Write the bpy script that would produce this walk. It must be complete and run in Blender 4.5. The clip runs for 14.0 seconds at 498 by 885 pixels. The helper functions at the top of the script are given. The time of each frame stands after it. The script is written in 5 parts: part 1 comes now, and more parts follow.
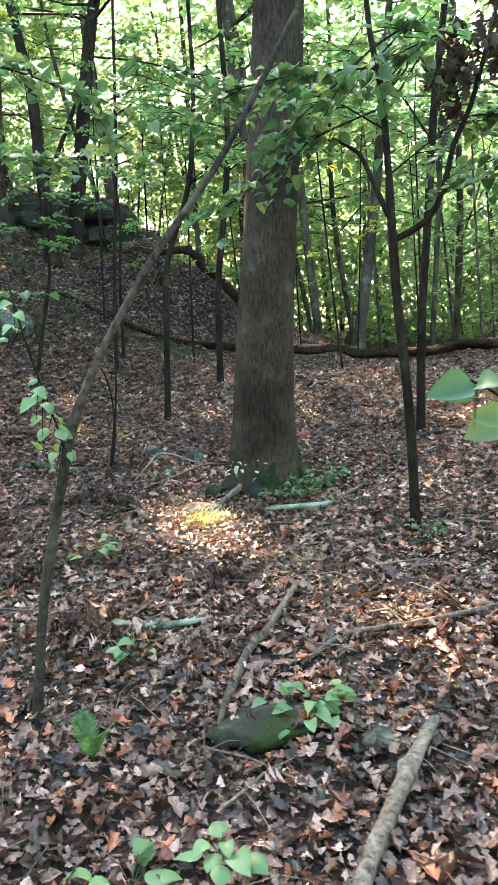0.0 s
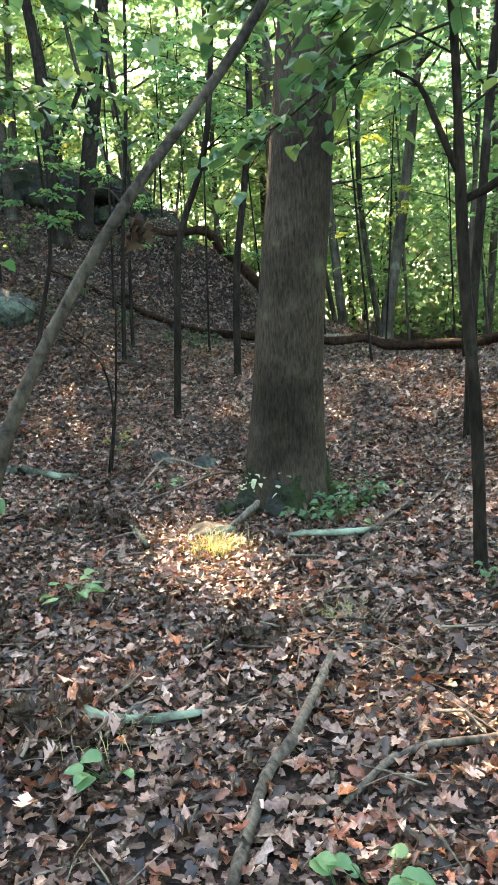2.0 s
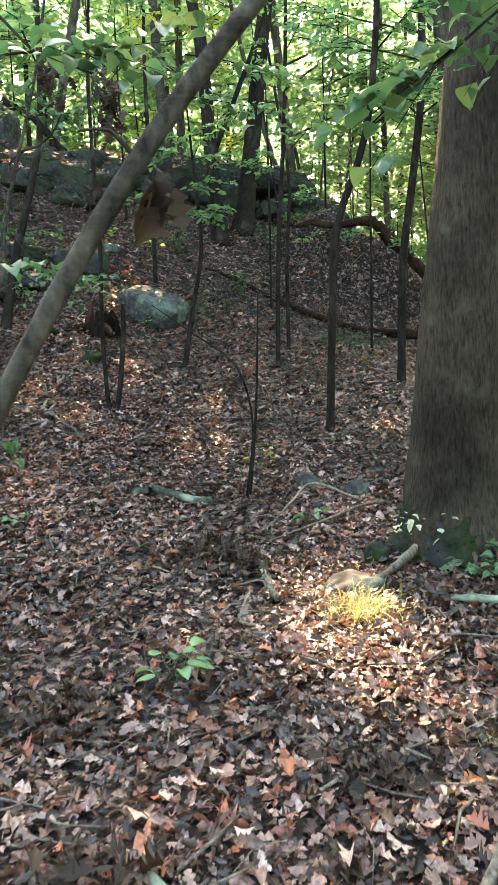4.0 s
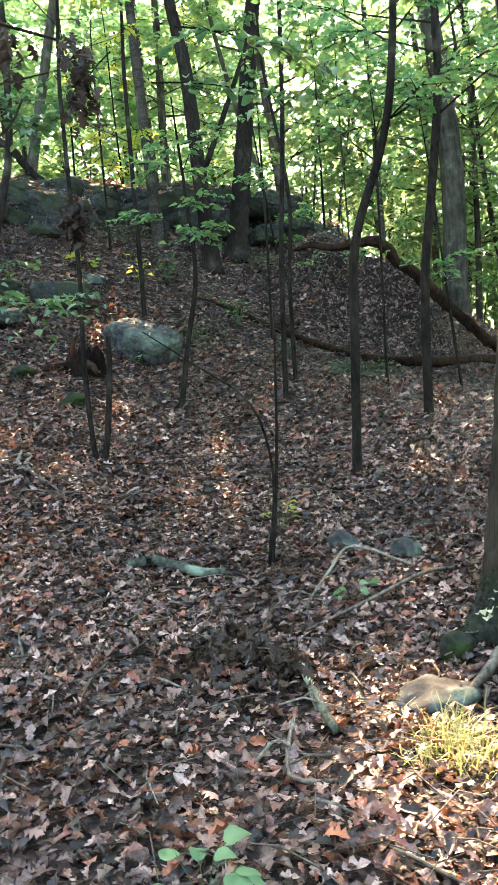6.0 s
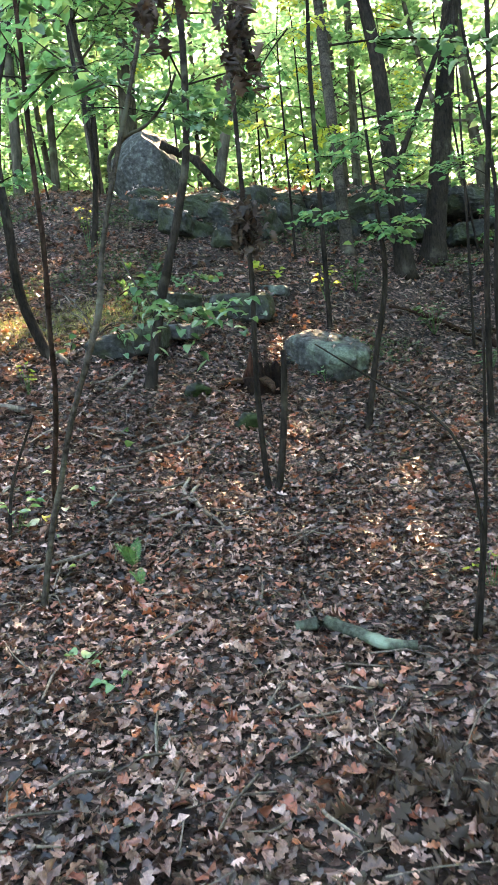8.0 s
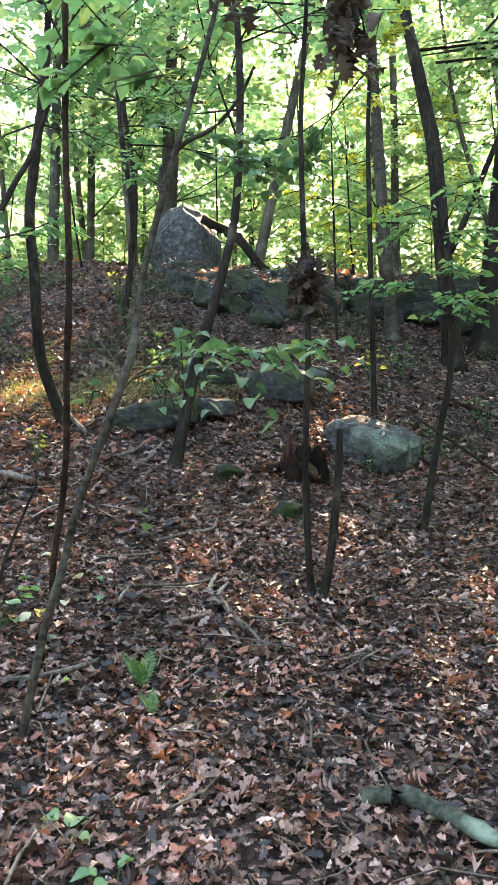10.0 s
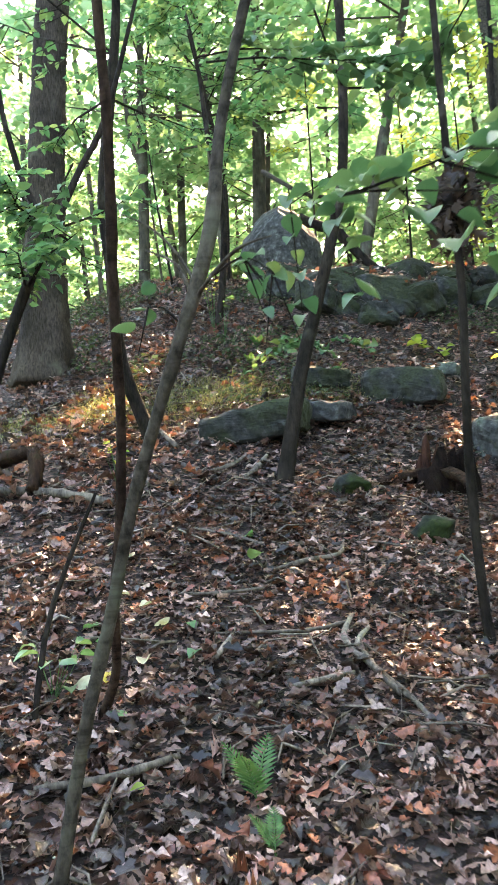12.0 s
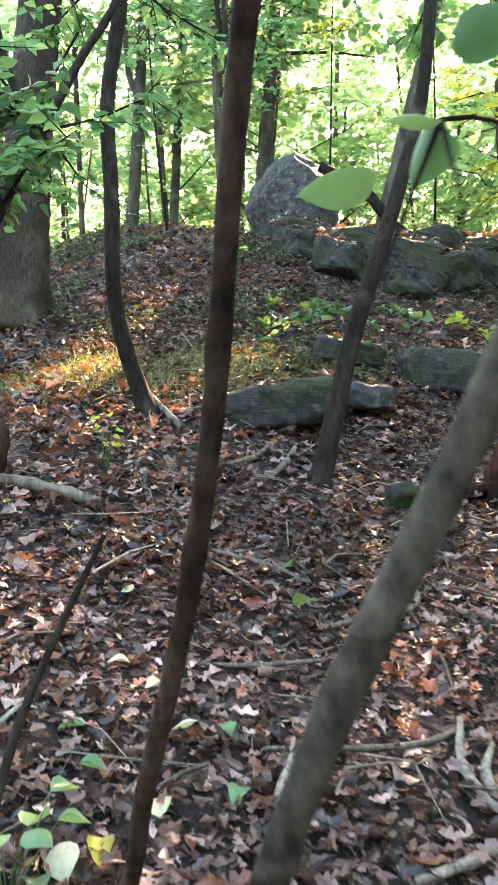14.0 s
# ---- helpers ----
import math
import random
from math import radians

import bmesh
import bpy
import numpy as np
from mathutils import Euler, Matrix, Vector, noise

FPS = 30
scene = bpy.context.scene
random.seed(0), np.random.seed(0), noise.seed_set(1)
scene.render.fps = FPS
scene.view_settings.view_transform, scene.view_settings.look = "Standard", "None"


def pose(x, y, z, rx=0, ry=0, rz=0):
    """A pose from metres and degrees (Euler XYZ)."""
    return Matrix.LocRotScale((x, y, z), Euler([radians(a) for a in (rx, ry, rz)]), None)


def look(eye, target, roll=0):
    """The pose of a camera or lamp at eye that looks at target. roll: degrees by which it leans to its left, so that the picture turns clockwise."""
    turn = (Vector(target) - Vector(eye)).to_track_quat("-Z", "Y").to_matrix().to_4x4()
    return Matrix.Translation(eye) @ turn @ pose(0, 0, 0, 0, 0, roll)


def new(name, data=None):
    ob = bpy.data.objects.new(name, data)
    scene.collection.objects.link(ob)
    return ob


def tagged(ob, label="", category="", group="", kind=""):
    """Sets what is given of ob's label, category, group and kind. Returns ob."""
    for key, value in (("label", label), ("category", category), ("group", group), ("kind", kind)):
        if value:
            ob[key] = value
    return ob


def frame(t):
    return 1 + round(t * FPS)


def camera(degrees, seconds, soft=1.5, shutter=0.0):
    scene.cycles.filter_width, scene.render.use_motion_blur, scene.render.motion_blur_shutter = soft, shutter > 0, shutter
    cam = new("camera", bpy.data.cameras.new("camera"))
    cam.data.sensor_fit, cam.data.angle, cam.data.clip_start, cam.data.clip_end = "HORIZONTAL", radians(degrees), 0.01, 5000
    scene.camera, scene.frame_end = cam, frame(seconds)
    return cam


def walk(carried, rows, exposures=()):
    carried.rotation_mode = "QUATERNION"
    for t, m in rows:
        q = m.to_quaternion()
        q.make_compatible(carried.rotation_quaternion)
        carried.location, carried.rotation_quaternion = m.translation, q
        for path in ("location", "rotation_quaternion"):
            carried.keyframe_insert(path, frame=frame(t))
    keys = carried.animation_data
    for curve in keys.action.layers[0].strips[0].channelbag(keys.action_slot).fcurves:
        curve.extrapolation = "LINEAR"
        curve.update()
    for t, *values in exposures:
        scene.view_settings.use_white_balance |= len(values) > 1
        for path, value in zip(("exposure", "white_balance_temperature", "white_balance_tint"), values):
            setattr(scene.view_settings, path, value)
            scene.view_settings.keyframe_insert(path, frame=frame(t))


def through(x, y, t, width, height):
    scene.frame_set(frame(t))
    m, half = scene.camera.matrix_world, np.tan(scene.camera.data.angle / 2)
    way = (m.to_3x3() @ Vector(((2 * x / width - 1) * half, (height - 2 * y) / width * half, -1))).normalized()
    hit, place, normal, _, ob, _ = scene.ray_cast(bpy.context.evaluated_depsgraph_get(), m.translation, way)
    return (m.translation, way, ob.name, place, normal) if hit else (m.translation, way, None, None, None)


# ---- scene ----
cam = camera(36.2, 14.0, shutter=0.3)

PATH = [
    (0, (0.156, 0.07, 1.501), (0.091, 2.045, 1.192), -3.8),
    (0.5, (0.045, 0.247, 1.514), (0.0, 2.222, 1.2), -4.4),
    (1, (0.087, 0.505, 1.454), (0.11, 2.472, 1.093), -6.4),
    (1.5, (0.175, 0.923, 1.474), (0.171, 2.909, 1.236), -4.7),
    (2, (0.109, 1.184, 1.478), (-0.004, 3.153, 1.143), -3.2),
    (2.5, (0.064, 1.425, 1.477), (0.032, 3.39, 1.104), -0.7),
    (3, (0.129, 1.666, 1.502), (-0.235, 3.601, 1.148), -2.7),
    (3.5, (0.147, 1.879, 1.544), (-0.4, 3.772, 1.2), -4.1),
    (5.8, (-0.281, 3.212, 1.477), (-0.802, 5.131, 1.268), -3.5),
    (6, (-0.358, 3.285, 1.48), (-0.879, 5.202, 1.25), -6.1),
    (6.2, (-0.335, 3.397, 1.455), (-0.902, 5.3, 1.22), -8.1),
    (6.5, (-0.418, 3.556, 1.451), (-1.141, 5.41, 1.252), -10.2),
    (7, (-0.362, 3.907, 1.472), (-1.147, 5.734, 1.259), -9.7),
    (7.5, (-0.474, 4.045, 1.487), (-1.284, 5.862, 1.278), -6.8),
    (8, (-0.615, 4.198, 1.504), (-1.596, 5.935, 1.363), -7.0),
    (10.3, (-1.315, 5.089, 1.435), (-2.305, 6.823, 1.542), -2.8),
    (10.5, (-1.286, 5.2, 1.366), (-2.305, 6.92, 1.442), -6.4),
    (11, (-1.495, 5.509, 1.327), (-2.569, 7.195, 1.374), -5.8),
    (11.5, (-1.823, 5.687, 1.316), (-2.98, 7.318, 1.287), -6.7),
    (12, (-2.134, 6.046, 1.311), (-3.341, 7.626, 1.528), -5.2),
    (12.5, (-2.397, 6.249, 1.396), (-3.652, 7.807, 1.406), -3.8),
    (13, (-2.734, 6.403, 1.476), (-3.866, 8.051, 1.423), -1.2),
    (13.5, (-2.966, 6.619, 1.513), (-4.055, 8.294, 1.6), -0.8),
    (14, (-3.216, 6.840, 1.601), (-4.354, 8.481, 1.723), -0.8),
]
walk(cam, [(t, look(eye, target, roll)) for t, eye, target, roll in PATH],
     exposures=[(0, 4.35, 6900, 5), (2.5, 4.3, 7000, 4), (3.5, 4.4, 7200, 5), (6, 4.45, 6800, 6), (8, 4.6, 6800, 7), (10.5, 4.45, 7000, 13), (11.5, 4.5, 7000, 11), (12.5, 4.68, 7000, 11), (13.5, 4.9, 7000, 12), (14, 4.78, 7000, 12)])

# ---- light ----
SUN_DIR = Vector((-0.252, 0.758, 0.602)).normalized()
world = bpy.data.worlds.new("sky")
scene.world = world
world.use_nodes = True
wn = world.node_tree
sky = wn.nodes.new("ShaderNodeTexSky")
sky.sky_type, sky.sun_disc = "NISHITA", False
sky.sun_elevation, sky.sun_rotation = radians(37.0), radians(-18.4)
sky.dust_density = 3.0
wn.links.new(sky.outputs[0], wn.nodes["Background"].inputs[0])
wn.nodes["Background"].inputs[1].default_value = 0.15
sun_data = bpy.data.lights.new("sun", "SUN")
sun_data.energy, sun_data.angle, sun_data.color = 2.9, radians(0.55), (1.0, 0.69, 0.44)
sun = new("sun", sun_data)
sun.matrix_world = Matrix.Translation((0, 0, 30)) @ (SUN_DIR.to_track_quat("Z", "Y").to_matrix().to_4x4())

RNG = np.random.default_rng(7)


# ---- materials ----
def material(name):
    m = bpy.data.materials.new(name)
    m.use_nodes = True
    return m, m.node_tree, m.node_tree.nodes["Principled BSDF"]


def node(nt, kind, **values):
    n = nt.nodes.new(kind)
    for key, v in values.items():
        n.inputs[key.replace("_", " ")].default_value = v
    return n


def ramp(nt, fac, stops):
    r = nt.nodes.new("ShaderNodeValToRGB")
    while len(r.color_ramp.elements) < len(stops):
        r.color_ramp.elements.new(0.5)
    for e, (p, c) in zip(r.color_ramp.elements, stops):
        e.position, e.color = p, (*c, 1)
    nt.links.new(fac, r.inputs[0])
    return r.outputs[0]


def coords(nt, scale=(1, 1, 1), space="Object"):
    tc = nt.nodes.new("ShaderNodeTexCoord")
    mp = nt.nodes.new("ShaderNodeMapping")
    mp.inputs["Scale"].default_value = scale
    nt.links.new(tc.outputs[space], mp.inputs[0])
    return mp.outputs[0]


def noise_tex(nt, vec, scale, detail=6.0, rough=0.6):
    n = node(nt, "ShaderNodeTexNoise", Scale=scale, Detail=detail, Roughness=rough)
    nt.links.new(vec, n.inputs["Vector"])
    return n.outputs[0]


def mix(nt, fac, a, b):
    n = nt.nodes.new("ShaderNodeMix")
    n.data_type = "RGBA"
    for sock, v in ((n.inputs[0], fac), (n.inputs[6], a), (n.inputs[7], b)):
        if isinstance(v, (int, float)):
            sock.default_value = v
        elif isinstance(v, tuple):
            sock.default_value = (*v, 1)
        else:
            nt.links.new(v, sock)
    return n.outputs[2]


def bump(nt, height, bsdf, strength=0.5, dist=0.01):
    b = node(nt, "ShaderNodeBump", Strength=strength, Distance=dist)
    nt.links.new(height, b.inputs["Height"])
    nt.links.new(b.outputs[0], bsdf.inputs["Normal"])


def bark(name, dark, light, lichen, stretch=0.16, scale=26.0, lichen_at=0.58, depth=0.012, bands=False):
    m, nt, bs = material(name)
    v = coords(nt, (1, 1, stretch))
    fine = noise_tex(nt, v, scale, 8, 0.65)
    big = noise_tex(nt, coords(nt), 3.2, 4)
    col = ramp(nt, fine, [(0.32, dark), (0.5, tuple((a + b) / 2 for a, b in zip(dark, light))), (0.68, light)])
    spots = ramp(nt, big, [(lichen_at, (0, 0, 0)), (lichen_at + 0.12, (1, 1, 1))])
    tone = ramp(nt, noise_tex(nt, coords(nt), 1.6, 4), [(0.36, (0.45, 0.44, 0.43)), (0.62, (1.2, 1.16, 1.1))])
    body = mix(nt, spots, col, lichen)
    mul = nt.nodes.new("ShaderNodeMix")
    mul.data_type, mul.blend_type = "RGBA", "MULTIPLY"
    mul.inputs[0].default_value = 1.0
    nt.links.new(body, mul.inputs[6])
    nt.links.new(tone, mul.inputs[7])
    out = mul.outputs[2]
    if bands:
        rings = ramp(nt, noise_tex(nt, coords(nt, (1.2, 1.2, 11)), 1.6, 4, 0.7), [(0.34, (0.5, 0.46, 0.43)), (0.46, (1, 1, 1)), (0.7, (1.15, 1.15, 1.1))])
        ring = nt.nodes.new("ShaderNodeMix")
        ring.data_type, ring.blend_type = "RGBA", "MULTIPLY"
        ring.inputs[0].default_value = 1.0
        nt.links.new(out, ring.inputs[6])
        nt.links.new(rings, ring.inputs[7])
        out = ring.outputs[2]
    nt.links.new(out, bs.inputs["Base Color"])
    bs.inputs["Roughness"].default_value = 0.85
    bs.inputs["Specular IOR Level"].default_value = 0.05
    bump(nt, fine, bs, 0.9, depth)
    return m


BARK_BIG = bark("bark_furrowed", (0.018, 0.0145, 0.0115), (0.075, 0.059, 0.046), (0.066, 0.062, 0.044), 0.2, 62, 0.6, 0.03)
BARK_DARK = bark("bark_dark", (0.007, 0.006, 0.005), (0.032, 0.025, 0.02), (0.045, 0.042, 0.032), 0.3, 34)
BARK_RED = bark("bark_reddish", (0.012, 0.008, 0.006), (0.06, 0.038, 0.03), (0.075, 0.06, 0.048), 0.45, 40, 0.6, 0.008, True)
BARK_GREY = bark("bark_smooth_grey", (0.016, 0.013, 0.011), (0.078, 0.066, 0.054), (0.065, 0.064, 0.048), 0.6, 46, 0.54, 0.008, True)
# Bark for distant trunks, lightened in its colour to stand in for haze.
BARK_HAZY = bark("bark_hazy", (0.03, 0.027, 0.022), (0.10, 0.088, 0.07), (0.09, 0.10, 0.075), 0.2, 12)
DEADWOOD = bark("dead_wood", (0.035, 0.03, 0.026), (0.21, 0.175, 0.145), (0.17, 0.18, 0.14), 0.3, 40, 0.6, 0.004)
ROTTEN = bark("rotten_wood", (0.006, 0.004, 0.003), (0.04, 0.022, 0.014), (0.022, 0.024, 0.011), 0.4, 24, 0.62, 0.03)
HOLLOW = bark("black_rotten_wood", (0.003, 0.002, 0.002), (0.018, 0.011, 0.008), (0.012, 0.014, 0.006), 0.4, 30, 0.62, 0.03)
SPLINTER = bark("splintered_red_wood", (0.016, 0.008, 0.006), (0.07, 0.032, 0.022), (0.035, 0.022, 0.016), 0.2, 40, 0.6, 0.012)
LICHENWOOD = bark("lichen_wood", (0.03, 0.03, 0.024), (0.11, 0.125, 0.095), (0.17, 0.21, 0.165), 0.6, 38, 0.5, 0.012)


def leaf_material(name, stops, glow, gloss=0.45, through=0.5, single=False, patchy=False):
    """Leaves vary piece by piece; single: each leaf is an object of its own."""
    m, nt, bs = material(name)
    chance = nt.nodes.new("ShaderNodeObjectInfo").outputs["Random"] if single else nt.nodes.new("ShaderNodeNewGeometry").outputs["Random Per Island"]
    col = ramp(nt, chance, stops)
    bs.inputs["Roughness"].default_value = gloss
    bs.inputs["Specular IOR Level"].default_value = 0.22
    grain = noise_tex(nt, coords(nt), 70.0 if patchy else 45.0, 4)
    low = 0.38 if patchy else 0.72
    mottle = ramp(nt, grain, [(0.34, (low, low, low)), (0.66, (1.2, 1.17, 1.13))])
    if patchy:
        bump(nt, grain, bs, 0.7, 0.006)
    mul = nt.nodes.new("ShaderNodeMix")
    mul.data_type, mul.blend_type = "RGBA", "MULTIPLY"
    mul.inputs[0].default_value = 1.0
    nt.links.new(col, mul.inputs[6])
    nt.links.new(mottle, mul.inputs[7])
    out = mul.outputs[2]
    if patchy:
        damp = ramp(nt, noise_tex(nt, coords(nt), 0.9, 4, 0.6), [(0.36, (0.34, 0.32, 0.32)), (0.48, (0.85, 0.85, 0.85)), (0.64, (1.25, 1.2, 1.15))])
        wet = nt.nodes.new("ShaderNodeMix")
        wet.data_type, wet.blend_type = "RGBA", "MULTIPLY"
        wet.inputs[0].default_value = 1.0
        nt.links.new(out, wet.inputs[6])
        nt.links.new(damp, wet.inputs[7])
        out = wet.outputs[2]
        bs.inputs["Specular IOR Level"].default_value = 0.4
    nt.links.new(out, bs.inputs["Base Color"])
    tr = nt.nodes.new("ShaderNodeBsdfTranslucent")
    nt.links.new(ramp(nt, chance, glow), tr.inputs[0])
    ms = nt.nodes.new("ShaderNodeMixShader")
    ms.inputs[0].default_value = through
    nt.links.new(bs.outputs[0], ms.inputs[1])
    nt.links.new(tr.outputs[0], ms.inputs[2])
    nt.links.new(ms.outputs[0], nt.nodes["Material Output"].inputs[0])
    return m


LEAF_TONES = ([(0.0, (0.028, 0.07, 0.032)), (0.6, (0.042, 0.092, 0.044)), (1.0, (0.07, 0.12, 0.042))],
              [(0.0, (0.10, 0.23, 0.08)), (0.6, (0.17, 0.31, 0.10)), (1.0, (0.32, 0.40, 0.11))])
# Greens for canopy and distance, paler and cooler: haze put into the leaf colour.
HAZY_TONES = ([(0.0, (0.035, 0.078, 0.034)), (1.0, (0.085, 0.125, 0.055))], [(0.0, (0.15, 0.29, 0.11)), (0.6, (0.26, 0.41, 0.18)), (1.0, (0.42, 0.51, 0.26))])
YELLOW_TONES = ([(0.0, (0.12, 0.18, 0.03)), (1.0, (0.26, 0.26, 0.04))], [(0.0, (0.36, 0.48, 0.07)), (1.0, (0.55, 0.52, 0.08))])
PALE_TONES = ([(0.0, (0.06, 0.13, 0.06)), (1.0, (0.13, 0.21, 0.10))], [(0.0, (0.2, 0.4, 0.1)), (1.0, (0.3, 0.45, 0.12))])
LITTER_TONES = ([(0.0, (0.006, 0.004, 0.003)), (0.27, (0.028, 0.016, 0.0125)), (0.48, (0.13, 0.071, 0.056)), (0.68, (0.31, 0.185, 0.152)), (0.85, (0.48, 0.335, 0.283)),
                 (0.87, (0.15, 0.05, 0.035)), (0.95, (0.26, 0.088, 0.054)), (1.0, (0.37, 0.13, 0.06))],
                [(0.0, (0.10, 0.045, 0.03)), (0.8, (0.30, 0.16, 0.10)), (1.0, (0.42, 0.16, 0.06))])
DEAD_TONES = ([(0.0, (0.016, 0.011, 0.008)), (1.0, (0.055, 0.034, 0.022))], [(0.0, (0.03, 0.016, 0.01)), (1.0, (0.09, 0.045, 0.022))])
LEAF = leaf_material("green_leaf", *LEAF_TONES)
LEAF_ONE = leaf_material("single_green_leaf", *LEAF_TONES, 0.4, 0.24, single=True)
LEAF_HAZY = leaf_material("hazy_canopy_leaf", *HAZY_TONES, 0.5, 0.66)
LEAF_YELLOW = leaf_material("yellow_green_leaf", *YELLOW_TONES)
YELLOW_ONE = leaf_material("single_yellow_leaf", *YELLOW_TONES, single=True)
PALE_ONE = leaf_material("single_pale_leaf", *PALE_TONES, 0.4, 0.25, single=True)
LITTER = leaf_material("dead_oak_leaf", *LITTER_TONES, 0.36, 0.12, patchy=True)
LITTER_ONE = leaf_material("single_dead_oak_leaf", *LITTER_TONES, 0.3, 0.12, single=True)
DEADLEAF = leaf_material("hanging_dead_leaf", *DEAD_TONES, 0.6, 0.2, single=True)
GRASS = leaf_material("grass_blade", [(0.0, (0.10, 0.14, 0.045)), (0.5, (0.27, 0.25, 0.10)), (1.0, (0.46, 0.37, 0.2))],
                      [(0.0, (0.2, 0.3, 0.06)), (1.0, (0.45, 0.4, 0.14))], 0.5, 0.3)
FERN = leaf_material("fern_frond", [(0.0, (0.035, 0.09, 0.03)), (1.0, (0.08, 0.15, 0.05))], [(0.0, (0.1, 0.24, 0.06)), (1.0, (0.16, 0.3, 0.08))], 0.5, 0.3)
COVER = leaf_material("dull_low_leaf", [(0.0, (0.03, 0.05, 0.024)), (1.0, (0.085, 0.1, 0.05))], [(0, (0.06, 0.1, 0.03)), (1, (0.12, 0.16, 0.05))], 0.6, 0.2)
MOSS_TUFT = leaf_material("moss_tuft", [(0.0, (0.012, 0.018, 0.005)), (1.0, (0.035, 0.045, 0.012))], [(0, (0.03, 0.05, 0.01)), (1, (0.06, 0.08, 0.02))], 0.7, 0.2)
FUNGUS = leaf_material("cream_leaflet", [(0.0, (0.32, 0.33, 0.22)), (1.0, (0.5, 0.5, 0.36))], [(0, (0.4, 0.44, 0.24)), (1, (0.5, 0.5, 0.26))], 0.5, 0.3, single=True)

SOIL, _nt, _bs = material("forest_floor")
_v = coords(_nt)
_vo = node(_nt, "ShaderNodeTexVoronoi", Scale=30.0)
_wv = _nt.nodes.new("ShaderNodeVectorMath")
_wv.operation = "ADD"
_dn = node(_nt, "ShaderNodeTexNoise", Scale=9.0, Detail=3.0)
_nt.links.new(_v, _dn.inputs["Vector"])
_sc = _nt.nodes.new("ShaderNodeVectorMath")
_sc.operation = "SCALE"
_sc.inputs["Scale"].default_value = 0.16
_nt.links.new(_dn.outputs[1], _sc.inputs[0])
_nt.links.new(_v, _wv.inputs[0])
_nt.links.new(_sc.outputs[0], _wv.inputs[1])
_nt.links.new(_wv.outputs[0], _vo.inputs["Vector"])
_sep = _nt.nodes.new("ShaderNodeSeparateColor")
_nt.links.new(_vo.outputs["Color"], _sep.inputs[0])
_cell = ramp(_nt, _sep.outputs[0], [(0.0, (0.004, 0.003, 0.002)), (0.5, (0.011, 0.0065, 0.005)), (0.82, (0.07, 0.04, 0.032)), (1.0, (0.20, 0.135, 0.11))])
_patch = ramp(_nt, noise_tex(_nt, _v, 0.9, 4), [(0.38, (0.008, 0.006, 0.005)), (0.62, (0.045, 0.026, 0.02))])
_nt.links.new(mix(_nt, 0.12, _cell, _patch), _bs.inputs["Base Color"])
_bs.inputs["Roughness"].default_value = 0.8
_bs.inputs["Specular IOR Level"].default_value = 0.15
bump(_nt, _vo.outputs["Distance"], _bs, 0.8, 0.03)


def rock_material(name, moss_from, moss_colour=(0.05, 0.075, 0.03), tone=1.0):
    m, nt, bs = material(name)
    v = coords(nt)
    grain = noise_tex(nt, v, 14, 8, 0.65)
    col = ramp(nt, grain, [(p, tuple(tone * c for c in rgb)) for p, rgb in ((0.3, (0.009, 0.0088, 0.008)), (0.55, (0.042, 0.041, 0.038)), (0.75, (0.12, 0.12, 0.113)))])
    patches = ramp(nt, noise_tex(nt, v, 3.0, 5, 0.6), [(moss_from, (0, 0, 0)), (moss_from + 0.15, (1, 1, 1))])
    green = ramp(nt, noise_tex(nt, v, 40, 4), [(0.3, tuple(0.6 * c for c in moss_colour)), (0.7, tuple(1.7 * c for c in moss_colour))])
    nt.links.new(mix(nt, patches, col, green), bs.inputs["Base Color"])
    bs.inputs["Roughness"].default_value = 0.85
    bs.inputs["Specular IOR Level"].default_value = 0.15
    bump(nt, grain, bs, 0.5, 0.015)
    return m


ROCK = rock_material("lichened_rock", 0.6, (0.085, 0.09, 0.082), 1.2)
ROCK_GREEN = rock_material("pale_green_lichen_rock", 0.5, (0.075, 0.09, 0.068))
ROCK_MOSS = rock_material("mossy_rock", 0.44, (0.022, 0.025, 0.013), 0.72)
MOSS = rock_material("thick_moss", 0.42, (0.012, 0.018, 0.004), 0.5)

# ---- shape helpers ----
# Rows run from west to east, figures within a row from south to north.
RELIEF = [
    [0.03, 0.25, 0.63, 1.92, 4.18, 2.92, 0.94, 0.33], [0.02, 0.31, 0.22, -0.81, 0.65, 1.27, 0.58, 0.9],
    [-0.19, 0.12, 0.23, 0.67, 2.53, -0.1, -0.69, 2.26], [-0.71, -0.06, 0.32, 0.2, 0.44, 1.46, 0.14, 2.2],
    [-0.06, 0.01, -0.91, 0.08, -1.01, 2.75, -0.26, -0.08], [-0.8, 0.32, -0.74, 1.19, -1.04, -0.72, -1.03, -0.54],
    [-0.99, 0.61, -0.26, 0.06, 0.06, 0.76, 0.39, -0.17], [0.0, 0.35, -0.25, -0.56, -0.38, -0.1, -0.54, -0.45]]


